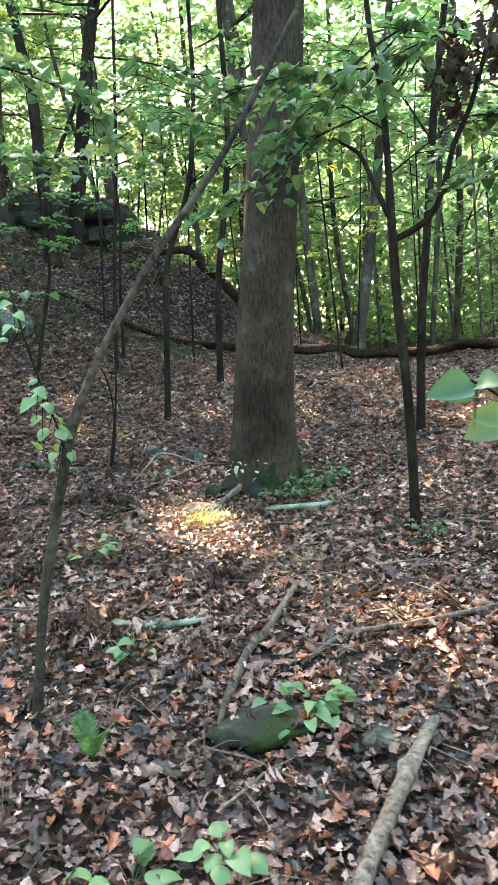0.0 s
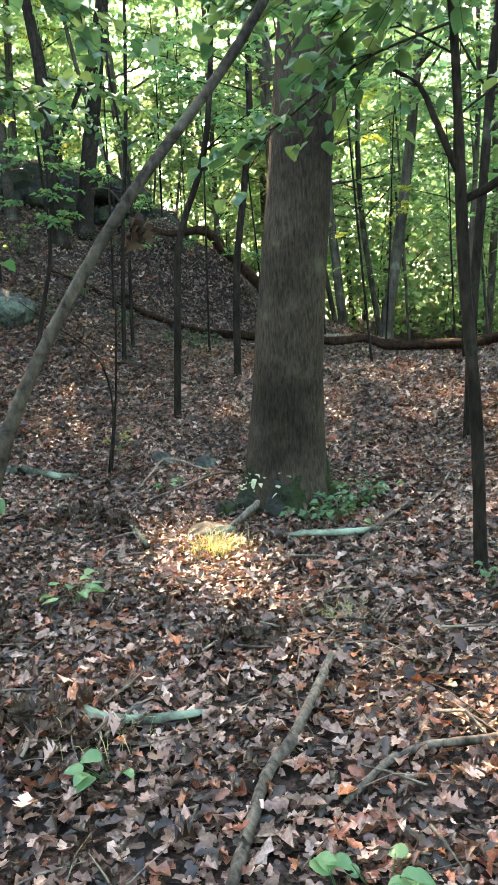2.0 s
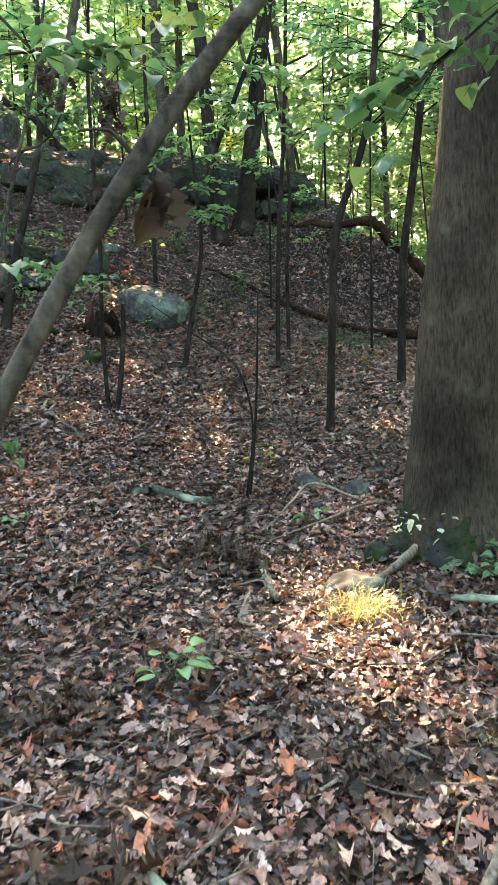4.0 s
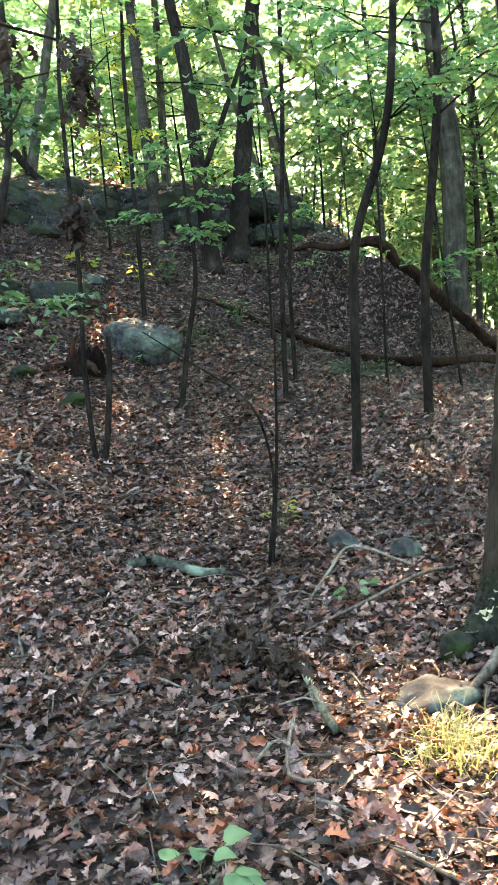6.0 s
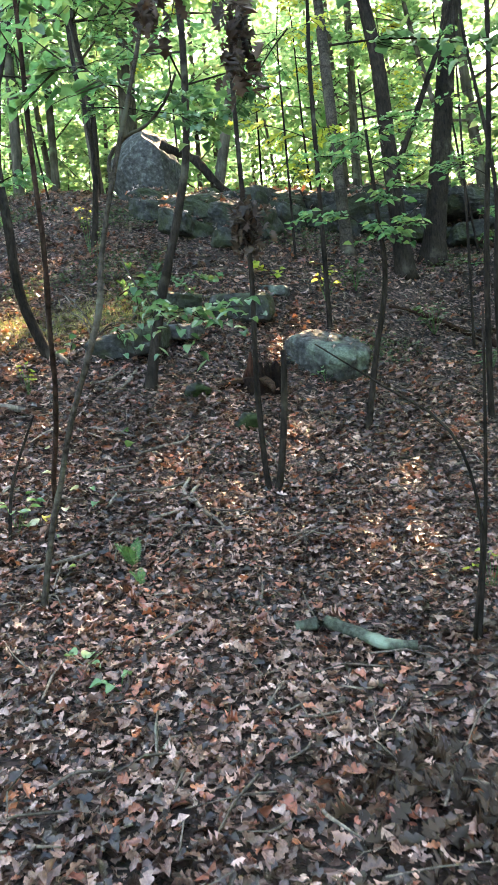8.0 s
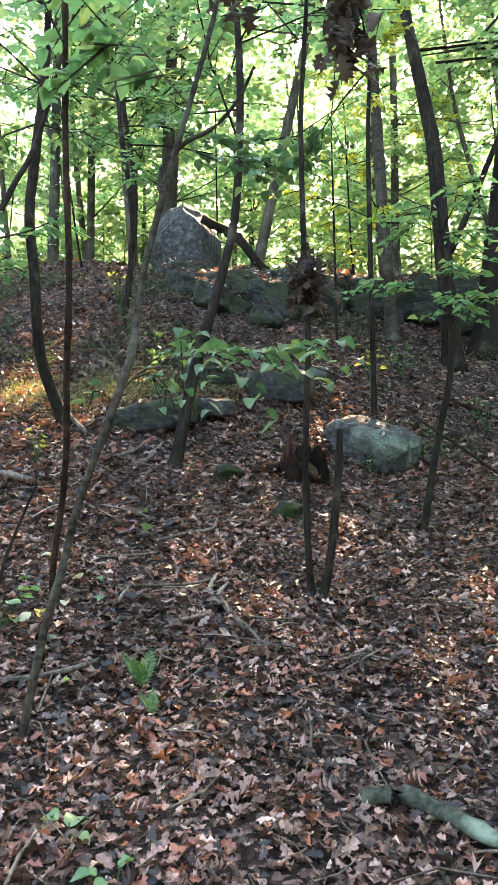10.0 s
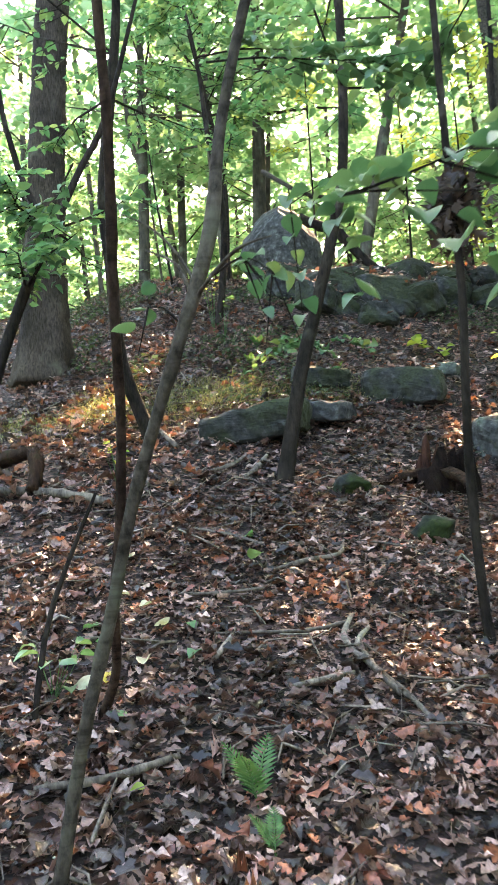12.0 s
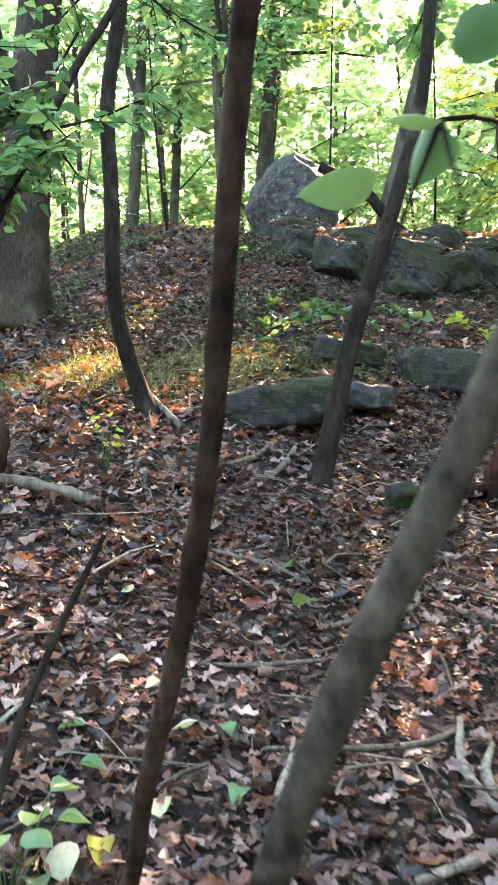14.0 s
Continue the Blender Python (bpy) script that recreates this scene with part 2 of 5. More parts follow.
def ground_z(x, y):
    """Height of the ground: the hill as a sum of broad swells, plus small hummocks."""
    x, y = np.asarray(x, float), np.asarray(y, float)
    z = np.full(np.broadcast(x, y).shape, 0.8)
    for i, row in enumerate(RELIEF):
        for j, a in enumerate(row):
            z = z + a * np.exp(-((x + 18 - 4 * i) ** 2 + (y - 4 * j) ** 2) / (2 * 3.6**2))
    west = np.clip((-11 - x) / 5, 0, 1)
    z = z - 2.2 * west * west * (3 - 2 * west)
    z = z + 1.3 * np.exp(-(((x + 2.15) / 0.95) ** 2) - ((y - 16.5) / 0.65) ** 2) + 1.0 * np.exp(-(((x + 0.95) / 0.6) ** 2) - ((y - 16.35) / 0.55) ** 2)
    z = z + 0.018 * np.sin(2.3 * x + 1.1 * np.sin(1.7 * y)) * np.cos(2.9 * y + 0.8 * x) + 0.012 * np.sin(6.1 * x + 2 * y) * np.sin(5.3 * y - x)
    return z


def gz(x, y):
    return float(ground_z(x, y))


def mesh_of(name, verts, faces, smooth=True):
    """A mesh from numpy vertices and same-sized faces."""
    me = bpy.data.meshes.new(name)
    verts, faces = np.ascontiguousarray(verts, np.float32), np.ascontiguousarray(faces, np.int32)
    k = faces.shape[1]
    me.vertices.add(len(verts))
    me.vertices.foreach_set("co", verts.ravel())
    me.loops.add(faces.size)
    me.loops.foreach_set("vertex_index", faces.ravel())
    me.polygons.add(len(faces))
    me.polygons.foreach_set("loop_start", np.arange(0, faces.size, k, dtype=np.int32))
    me.polygons.foreach_set("loop_total", np.full(len(faces), k, np.int32))
    if smooth:
        me.polygons.foreach_set("use_smooth", np.ones(len(faces), bool))
    me.update(calc_edges=True)
    return me


def part(name, me, mat, parent, label=""):
    """Links a mesh as one object under a thing or a part; its vertices are in the parent's space."""
    ob = new(name, me)
    me.materials.append(mat)
    ob.parent = parent
    return tagged(ob, label)


def thing(name, base, label, category, group=""):
    """An Empty at the base of a thing."""
    ob = new(name)
    ob.location = base
    return tagged(ob, label, category, group)


def solo(name, me, mat, base, label, category, group="", kind=""):
    """A thing that is one mesh, with vertices about its base."""
    ob = new(name, me)
    me.materials.append(mat)
    ob.location = base
    return tagged(ob, label, category, group, kind)


def unit(v):
    return v / np.maximum(np.linalg.norm(v, axis=-1, keepdims=True), 1e-9)


def resample(pts, step):
    """A smooth curve (Catmull-Rom) through rows of x, y, z, radius."""
    p = np.asarray(pts, float)
    ext = np.vstack([2 * p[0] - p[1], p, 2 * p[-1] - p[-2]])
    out = []
    for i in range(len(p) - 1):
        a, b, c, d = ext[i : i + 4]
        n = max(2, int(np.linalg.norm((c - b)[:3]) / step))
        t = np.linspace(0, 1, n, endpoint=False)[:, None]
        out.append(0.5 * (2 * b + (c - a) * t + (2 * a - 5 * b + 4 * c - d) * t**2 + (3 * b - a - 3 * c + d) * t**3))
    return np.vstack(out + [p[-1:]])


def tube(pts, base, segs=10, step=0.12, rough=0.05, flare=0.0, seed=0, knots=0):
    """A tapered, slightly uneven stem as (vertices, quads) about base."""
    c = resample(pts, step)
    rng = np.random.default_rng(seed)
    axis = unit(np.gradient(c[:, :3], axis=0))
    ref = np.tile([1.0, 0.0, 0.0], (len(c), 1))
    ref[np.abs(axis[:, 0]) > 0.9] = (0, 1, 0)
    u = unit(np.cross(axis, ref))
    w = np.cross(axis, u)
    ang = np.linspace(0, 2 * np.pi, segs, endpoint=False)
    s = np.cumsum(np.r_[0, np.linalg.norm(np.diff(c[:, :3], axis=0), axis=1)])
    rad = np.maximum(c[:, 3], 0.002)[:, None] * (1 + rough * np.sin(3 * ang + rng.uniform(0, 6) + 0.8 * s[:, None]) + rough * rng.normal(0, 0.5, (len(c), segs)))
    if flare:
        lobes = 1 + 0.35 * np.sin(5 * ang + rng.uniform(0, 6)) + 0.2 * np.sin(3 * ang + 1)
        rad = rad * (1 + flare * np.exp(-s[:, None] / (2.2 * c[0, 3])) * lobes)
    for _ in range(knots):
        at = rng.uniform(0.1, 0.9) * s[-1]
        rad = rad * (1 + 0.28 * np.exp(-((s[:, None] - at) / 0.03) ** 2) * (0.6 + 0.4 * np.cos(ang - rng.uniform(0, 6))))
    ring = c[:, None, :3] + rad[..., None] * (np.cos(ang)[None, :, None] * u[:, None] + np.sin(ang)[None, :, None] * w[:, None])
    v = np.vstack([ring.reshape(-1, 3), c[:1, :3], c[-1:, :3]]) - np.asarray(base, float)
    n, i = len(c), np.arange(segs)
    j = (i + 1) % segs
    rows = (np.arange(n - 1) * segs)[:, None]
    q = np.stack([rows + i, rows + j, rows + segs + j, rows + segs + i], -1).reshape(-1, 4)
    top = np.full(segs, n * segs + 1)
    cap = np.stack([(n - 1) * segs + i, (n - 1) * segs + j, top, top], -1)
    low = np.full(segs, n * segs)
    cap0 = np.stack([j, i, low, low], -1)
    return v, q, cap, cap0, n * segs


def tube_mesh(name, pts, base, **kw):
    v, q, cap, cap0, _ = tube(pts, base, **kw)
    me = bpy.data.meshes.new(name)
    faces = q.tolist() + [f[:3] for f in cap.tolist()] + [f[:3] for f in cap0.tolist()]
    me.from_pydata(v.tolist(), [], faces)
    me.polygons.foreach_set("use_smooth", np.ones(len(faces), bool))
    return me


def prisms(starts, ends, r0, r1):
    """Many thin three-sided twigs as (vertices, quads)."""
    a, b = np.asarray(starts, float), np.asarray(ends, float)
    ax = unit(b - a)
    u = unit(np.cross(ax, np.where(np.abs(ax[:, 2:]) > 0.9, [[1.0, 0, 0]], [[0, 0, 1.0]])))
    w = np.cross(ax, u)
    rings = []
    for p, r in ((a, r0), (b, r1)):
        r = np.broadcast_to(np.asarray(r, float), (len(a),))[:, None]
        rings += [p + r * (np.cos(g) * u + np.sin(g) * w) for g in (0, 2.094, 4.189)]
    v = np.stack(rings, 1).reshape(-1, 3)
    o = 6 * np.arange(len(a))[:, None, None]
    q = np.array([[0, 1, 4, 3], [1, 2, 5, 4], [2, 0, 3, 5]])
    return v, (q[None] + o).reshape(-1, 4)


# Leaf outlines: length along x, breadth along y.
def leaf_shape(kind, curl=0.0, bend=0.0):
    if kind == "far":
        v, f = [(0, 0, 0), (0.45, 0.33, 0), (1, 0, 0), (0.45, -0.33, 0)], [(0, 2, 1), (0, 3, 2)]
    elif kind == "ovate":
        v = [(0, 0, 0), (0.3, 0.3, 0), (0.65, 0.24, 0), (1, 0, 0), (0.65, -0.24, 0), (0.3, -0.3, 0), (0.45, 0, 0)]
        f = [(0, 6, 1), (1, 6, 2), (2, 6, 3), (3, 6, 4), (4, 6, 5), (5, 6, 0)]
    elif kind == "broad":
        v, f = [], []
        for i, (x, w) in enumerate(((0, 0.02), (0.1, 0.2), (0.25, 0.33), (0.42, 0.36), (0.6, 0.3), (0.78, 0.19), (0.91, 0.08), (1.0, 0.005))):
            v += [(x - 0.05 * (i in (1, 2)), w, 0), (x, 0, 0), (x - 0.05 * (i in (1, 2)), -w, 0)]
            if i:
                o = 3 * i - 3
                f += [(o, o + 1, o + 3), (o + 1, o + 4, o + 3), (o + 1, o + 2, o + 4), (o + 2, o + 5, o + 4)]
    elif kind == "lance":
        v, f = [(0, 0.05, 0), (0, -0.05, 0), (0.5, 0.1, 0), (0.5, -0.1, 0), (1, 0, 0)], [(0, 1, 3), (0, 3, 2), (2, 3, 4)]
    elif kind == "blade":
        v, f = [(0, 0.016, 0), (0, -0.016, 0), (0.55, 0.012, 0), (0.55, -0.012, 0), (1, 0, 0)], [(0, 1, 3), (0, 3, 2), (2, 3, 4)]
    elif kind == "dry":
        side = [(0.1, 0.05), (0.22, 0.2), (0.35, 0.12), (0.45, 0.28), (0.58, 0.26), (0.65, 0.13), (0.8, 0.2)]
        v = [(0, 0, 0), (0.36, 0, 0), (0.62, 0, 0), (0.97, 0, 0)] + [(x, y, 0) for x, y in side] + [(x + 0.04, -0.93 * y, 0) for x, y in side]
        f = [(0, 1, 5), (0, 5, 4), (1, 6, 5), (1, 7, 6), (1, 2, 7), (2, 8, 7), (2, 9, 8), (2, 10, 9), (2, 3, 10)]
        f += [(0, 12, 1), (0, 11, 12), (1, 12, 13), (1, 13, 14), (1, 14, 2), (2, 14, 15), (2, 15, 16), (2, 16, 17), (2, 17, 3)]
    elif kind == "crumpled":
        rim = [(0, 0), (0.22, 0.21), (0.4, 0.15), (0.6, 0.27), (0.82, 0.17), (1, 0.02), (0.76, -0.22), (0.58, -0.15), (0.36, -0.26), (0.15, -0.12)]
        v = [(x, y, 0) for x, y in rim] + [(0.5, 0, 0)]
        f = [(10, (i + 1) % 10, i) for i in range(10)]
    else:
        side = [(0.12, 0.05), (0.26, 0.30), (0.36, 0.10), (0.50, 0.38), (0.60, 0.13), (0.76, 0.29), (0.84, 0.11)]
        v = [(0, 0, 0), (0.36, 0, 0), (0.62, 0, 0), (1, 0, 0)] + [(x, y, 0) for x, y in side] + [(x, -y, 0) for x, y in side]
        f = [(0, 1, 5), (0, 5, 4), (1, 6, 5), (1, 7, 6), (1, 2, 7), (2, 8, 7), (2, 9, 8), (2, 10, 9), (2, 3, 10)]
        f += [(0, 12, 1), (0, 11, 12), (1, 12, 13), (1, 13, 14), (1, 14, 2), (2, 14, 15), (2, 15, 16), (2, 16, 17), (2, 17, 3)]
    v = np.array(v, float)
    v[:, 2] = curl * v[:, 1] ** 2 * 2.5 + bend * (v[:, 0] - 0.5) ** 2 + 0.25 * curl * np.abs(v[:, 1])
    return v, np.array(f)


def leaves(pos, axis, normal, size, shapes, rng):
    """Leaves at pos with their length along axis, as (vertices, triangles)."""
    pos, size = np.asarray(pos, float), np.asarray(size, float)
    axis = unit(axis)
    side = unit(np.cross(normal, axis))
    nrm = np.cross(axis, side)
    pick = rng.integers(0, len(shapes), len(pos))
    vs, fs, o = [], [], 0
    for k, (tv, tf) in enumerate(shapes):
        s = pick == k
        if not s.any():
            continue
        p = pos[s, None] + size[s, None, None] * (tv[None, :, :1] * axis[s, None] + tv[None, :, 1:2] * side[s, None] + tv[None, :, 2:] * nrm[s, None])
        vs.append(p.reshape(-1, 3))
        fs.append((tf[None] + o + len(tv) * np.arange(s.sum())[:, None, None]).reshape(-1, 3))
        o += len(vs[-1])
    return np.vstack(vs), np.vstack(fs)


# Gaps in the canopy through which the low sun reaches the floor: middle, radius and openness.
SUN_GAPS = [(-0.36, 5.65, -0.1, 0.42, 1), (-0.6, 6.3, -0.1, 0.36, 0.95), (-0.02, 5.05, -0.1, 0.26, 0.7), (0.95, 3.6, 0.0, 0.32, 0.85), (0.4, 4.1, 0.0, 0.3, 0.6),
            (-2.2, 8.95, 0.3, 0.22, 0.9), (-2.4, 9.5, 0.38, 0.22, 0.95), (-2.55, 10.0, 0.42, 0.19, 0.95), (-3.5, 8.5, 0.38, 0.2, 0.3), (-3.2, 7.7, 0.2, 0.22, 0.35), (-3.7, 9.1, 0.5, 0.18, 0.3), (-4.2, 9.8, 0.9, 0.18, 0.4),
            (-4.95, 13.55, 2.3, 0.55, 1), (-5.3, 13.8, 2.5, 0.35, 1), (-7.02, 11.3, 2.47, 0.48, 1), (-7.6, 10.7, 2.4, 0.42, 1), (-6.5, 11.95, 2.55, 0.44, 1), (-6.1, 12.5, 2.6, 0.3, 0.8), (1.57, 10.1, 0.48, 0.28, 0.6), (3.0, 15.0, 0.5, 0.6, 1), (6.0, 22.0, 0.5, 1.2, 0.7)]


def shaded(pos, rng):
    """False for leaves that would stand in a gap of the canopy."""
    s = np.array(SUN_DIR)
    ok = np.ones(len(pos), bool)
    for x, y, z, r, share in SUN_GAPS:
        d = pos - (x, y, z)
        along = d @ s
        off = np.linalg.norm(d - along[:, None] * s, axis=1)
        ok &= (off > r * rng.uniform(0.85, 1.25, len(pos))) | (along < 0.5) | (rng.uniform(0, 1, len(pos)) > share)
    return ok


def sprays(centres, heading, length, per, size, rng, flat=0.35, droop=0.15):
    """Leaf sprays: leaves set to both sides of a twig. Returns positions, axes, normals, sizes and the twigs' ends."""
    n = len(centres)
    head = unit(heading)
    side = unit(np.cross(head, [0, 0, 1.0]))
    t = np.tile(np.linspace(0.1, 1, per), n)
    i = np.repeat(np.arange(n), per)
    sgn = np.where(np.tile(np.arange(per), n) % 2 == 0, 1.0, -1.0)
    ln = np.broadcast_to(length, (n,))[i]
    pos = centres[i] + head[i] * (t * ln)[:, None] + rng.normal(0, 0.035, (len(i), 3)) * ln[:, None]
    pos[:, 2] -= droop * t**2 * ln
    ax = head[i] * rng.uniform(0.2, 0.9, (len(i), 1)) + side[i] * sgn[:, None] + [0, 0, -0.35] + rng.normal(0, 0.25, (len(i), 3))
    nrm = np.array([0, 0, 1.0]) + rng.normal(0, flat, (len(i), 3))
    return pos, ax, nrm, size * rng.uniform(0.65, 1.25, len(i)), centres + head * np.broadcast_to(length, (n,))[:, None] - [0, 0, droop * 0.5]


FAR, OVATE = [leaf_shape("far")], [leaf_shape("ovate", 0.5, -0.3), leaf_shape("ovate", -0.3, -0.5), leaf_shape("ovate", 0.9, 0.2)]
BROAD = [leaf_shape("broad", 0.5, -0.4), leaf_shape("broad", -0.35, -0.6), leaf_shape("broad", 0.8, 0.15), leaf_shape("broad", 0.3, -0.8)]
OAKLEAF = [leaf_shape("oak", c, b) for c, b in ((0.6, -0.4), (1.2, 0.5), (-0.9, 0.6), (0.3, 0.9), (1.8, -0.8), (-0.4, -0.5))]
DRYLEAF = [leaf_shape("dry", c, b) for c, b in ((0.4, -0.4), (1.0, 0.4), (-0.7, 0.5), (0.2, 0.8), (1.3, -0.6), (-0.4, -0.5))] + [leaf_shape("crumpled", c, b) for c, b in ((0.6, -0.3), (1.3, 0.4), (-0.9, 0.4), (1.6, -0.5))]
BLADE = [leaf_shape("blade", 0, -0.6), leaf_shape("blade", 0, -1.1)]


SHARED = {}


def single_leaves(parent, pos, axis, normal, size, shapes, mat, rng, name="leaf"):
    """Leaves as parts of their own; alike leaves share their mesh."""
    axis = unit(np.asarray(axis, float))
    side = unit(np.cross(normal, axis))
    nrm = np.cross(axis, side)
    for p, a, s, n, k in zip(np.asarray(pos, float), axis, side, nrm, size):
        i = int(rng.integers(0, len(shapes)))
        key = (id(shapes), i, mat.name)
        if key not in SHARED:
            v, f = shapes[i]
            SHARED[key] = mesh_of("leaf", v, f, smooth=True)
            SHARED[key].materials.append(mat)
        ob = new(name, SHARED[key])
        ob.parent = parent
        m = Matrix((a, s, n)).transposed().to_4x4() @ Matrix.Scale(float(k), 4)
        m.translation = Vector(p)
        ob.matrix_basis = m

# ---- ground ----
def graded(lo, hi, fine, ratio=1.18, far=600.0):
    inner = np.arange(lo, hi + fine / 2, fine)
    steps = [fine]
    while sum(steps) < far:
        steps.append(steps[-1] * ratio)
    out = np.cumsum(steps)
    return np.r_[lo - out[::-1], inner, hi + out]


def build_ground():
    xs, ys = graded(-16, 9, 0.2), graded(-3, 26, 0.2)
    x, y = np.meshgrid(xs, ys)
    rng = np.random.default_rng(3)
    near = (x > -16) & (x < 9) & (y > -3) & (y < 26)
    z = ground_z(x, y) + np.where(near, rng.normal(0, 0.008, x.shape), 0)
    n = len(xs)
    i = (np.arange(len(ys) - 1)[:, None] * n + np.arange(n - 1)).ravel()
    ob = new("ground", mesh_of("ground", np.stack([x, y, z], -1).reshape(-1, 3), np.stack([i, i + 1, i + n + 1, i + n], -1)))
    ob.data.materials.append(SOIL)
    tagged(ob, "brown leaf-covered forest floor rising to a hill", "ground", kind="structure")


build_ground()


# ---- trees ----
def extend(pts, rise, rng, taper=0.35):
    p = [tuple(q) for q in pts]
    if rise > 0:
        a, b = np.array(p[-2]), np.array(p[-1])
        d = unit((b - a)[:3])
        for k in range(1, 4):
            d = unit(d + [rng.normal(0, 0.06), rng.normal(0, 0.06), 0.12])
            q = np.array(p[-1][:3]) + d * rise / 3
            p.append((*q, b[3] * (1 - (1 - taper) * k / 3)))
    return p


def tree(name, label, pts, mat, rise=3.0, limbs=(), crown=None, flare=0.5, segs=10, step=0.12, seed=0, group="", rough=0.05, knots=0, category="tree"):
    """A tree: trunk through the given rows of x, y, z, radius; visible limbs; a crown of limbs and leaf sprays.
    crown: number of limbs, lowest height on the trunk, reach, sprays a limb, leaves a spray, leaf size, near or far leaf."""
    rng = np.random.default_rng(seed + 11)
    x, y = pts[0][0], pts[0][1]
    base = np.array((x, y, gz(x, y)))
    rows = [(x, y, base[2] - 0.12, pts[0][3])] + [tuple(q) for q in pts[1:]]
    rows = extend(rows, rise, rng)
    ob = thing(name, base, label, category, group)
    part("trunk", tube_mesh("trunk", rows, base, segs=segs, step=step, flare=flare, seed=seed, rough=rough, knots=knots), mat, ob)
    for limb in limbs:
        part("limb", tube_mesh("limb", limb, base, segs=7, step=step, seed=seed + 1, rough=rough), mat, ob)
    if crown:
        add_crown(ob, rows, base, mat, rng, *crown)
    return ob


def add_crown(ob, rows, base, mat, rng, n, low, reach, per_limb, per, size, shapes, leaf_mat=None):
    c = resample(rows, 0.3)
    h = c[:, 2] - base[2]
    ok = c[h >= min(low, h[-1] - 0.4)]
    pick = ok[np.sort(rng.integers(0, len(ok), n))]
    az = rng.uniform(0, 2 * np.pi, n)
    up = rng.uniform(0.05, 0.7, n)
    frac = (pick[:, 2] - base[2] - low) / max(h[-1] - low, 0.1)
    ln = reach * rng.uniform(0.5, 1.1, n) * (1 - 0.45 * np.clip(frac, 0, 1))
    d = unit(np.stack([np.cos(az), np.sin(az), up], -1))
    mid = pick[:, :3] + d * ln[:, None] * 0.5 + rng.normal(0, 0.04, (n, 3)) * ln[:, None]
    end = pick[:, :3] + d * ln[:, None] + [0, 0, -0.05] + rng.normal(0, 0.06, (n, 3)) * ln[:, None]
    clear = shaded(mid, rng)
    pick, mid, end, az, ln, n = pick[clear], mid[clear], end[clear], az[clear], ln[clear], int(clear.sum())
    r = np.minimum(pick[:, 3] * 0.35, 0.02 + 0.012 * ln)
    v1, f1 = prisms(pick[:, :3] - base, mid - base, r, r * 0.7)
    v2, f2 = prisms(mid - base, end - base, r * 0.7, r * 0.25)
    i = np.repeat(np.arange(n), per_limb)
    t = rng.uniform(0.2, 1.0, len(i))[:, None]
    cen = np.where(t < 0.5, pick[i, :3] + (mid[i] - pick[i, :3]) * t * 2, mid[i] + (end[i] - mid[i]) * (t - 0.5) * 2)
    turn = rng.normal(0, 0.9, len(i))
    hd = np.stack([np.cos(az[i] + turn), np.sin(az[i] + turn), rng.normal(0.05, 0.25, len(i))], -1)
    spl = np.clip(0.28 * ln[i], 0.25, 0.9) * rng.uniform(0.7, 1.3, len(i))
    pos, ax, nrm, sz, tips = sprays(cen, hd, spl, per, size, rng)
    few = slice(None) if shapes is OVATE else slice(0, None, 12)
    v3, f3 = prisms((cen - base)[few], (tips - base)[few], 0.006, 0.002)
    tagged(part("branchwork", mesh_of("branchwork", np.vstack([v1, v2, v3]), np.vstack([f1, f2 + len(v1), f3 + len(v1) + len(v2)])), mat, ob), kind="stuff")
    keep = shaded(pos, rng)
    v, f = leaves((pos - base)[keep], ax[keep], nrm[keep], sz[keep], shapes, rng)
    tagged(part("crown", mesh_of("crown", v, f, smooth=False), leaf_mat or (LEAF_HAZY if shapes is FAR else LEAF), ob), kind="stuff")


NEARC = (10, 2.6, 1.5, 7, 9, 0.095, OVATE)
MIDC = (14, 3.0, 2.2, 8, 10, 0.105, OVATE)
HIGHC = (28, 4.6, 3.6, 9, 10, 0.145, FAR)

LARGE_TREE = tree("large_tree", "tall straight tree with furrowed grey-brown bark and mossy foot", [(0.06, 7.2, 0, 0.285), (0.07, 7.2, 0.4, 0.272), (0.1, 7.19, 0.85, 0.262), (0.14, 7.18, 1.4, 0.255), (0.26, 7.17, 2.54, 0.238), (0.38, 7.17, 3.71, 0.228)],
     BARK_BIG, 11, crown=(16, 6.5, 3.2, 9, 9, 0.14, FAR), flare=0.35, segs=36, step=0.05, seed=1, rough=0.02)
tree("forked_sapling", "dark slender sapling forking at head height", [(1.1, 5.2, 0.05, 0.0378), (1.09, 5.2, 0.56, 0.0342), (1.07, 5.2, 1.02, 0.0324), (1.03, 5.2, 1.51, 0.0315), (1.01, 5.2, 1.99, 0.0306), (1.0, 5.2, 2.38, 0.0234), (0.97, 5.2, 2.93, 0.0207), (0.91, 5.2, 3.27, 0.0189)],
     BARK_DARK, 2.5, limbs=[[(1.0, 5.2, 2.1, 0.02), (0.88, 5.2, 2.38, 0.017), (0.81, 5.2, 2.53, 0.014), (0.65, 5.2, 2.63, 0.009)],
                            [(1.01, 5.2, 1.97, 0.024), (1.23, 5.19, 2.08, 0.022), (1.34, 5.18, 2.27, 0.02), (1.41, 5.17, 2.54, 0.018), (1.52, 5.16, 2.76, 0.016), (1.7, 5.1, 3.4, 0.014)]],
     crown=(12, 2.3, 1.4, 8, 9, 0.095, OVATE), seed=2, knots=4)
tree("sapling", "thin dark sapling behind the fork", [(1.75, 8.3, 0.4, 0.05), (1.8, 8.3, 1.4, 0.045), (1.9, 8.3, 2.5, 0.042), (2.0, 8.3, 3.6, 0.04)], BARK_DARK, 4, crown=NEARC, seed=3)
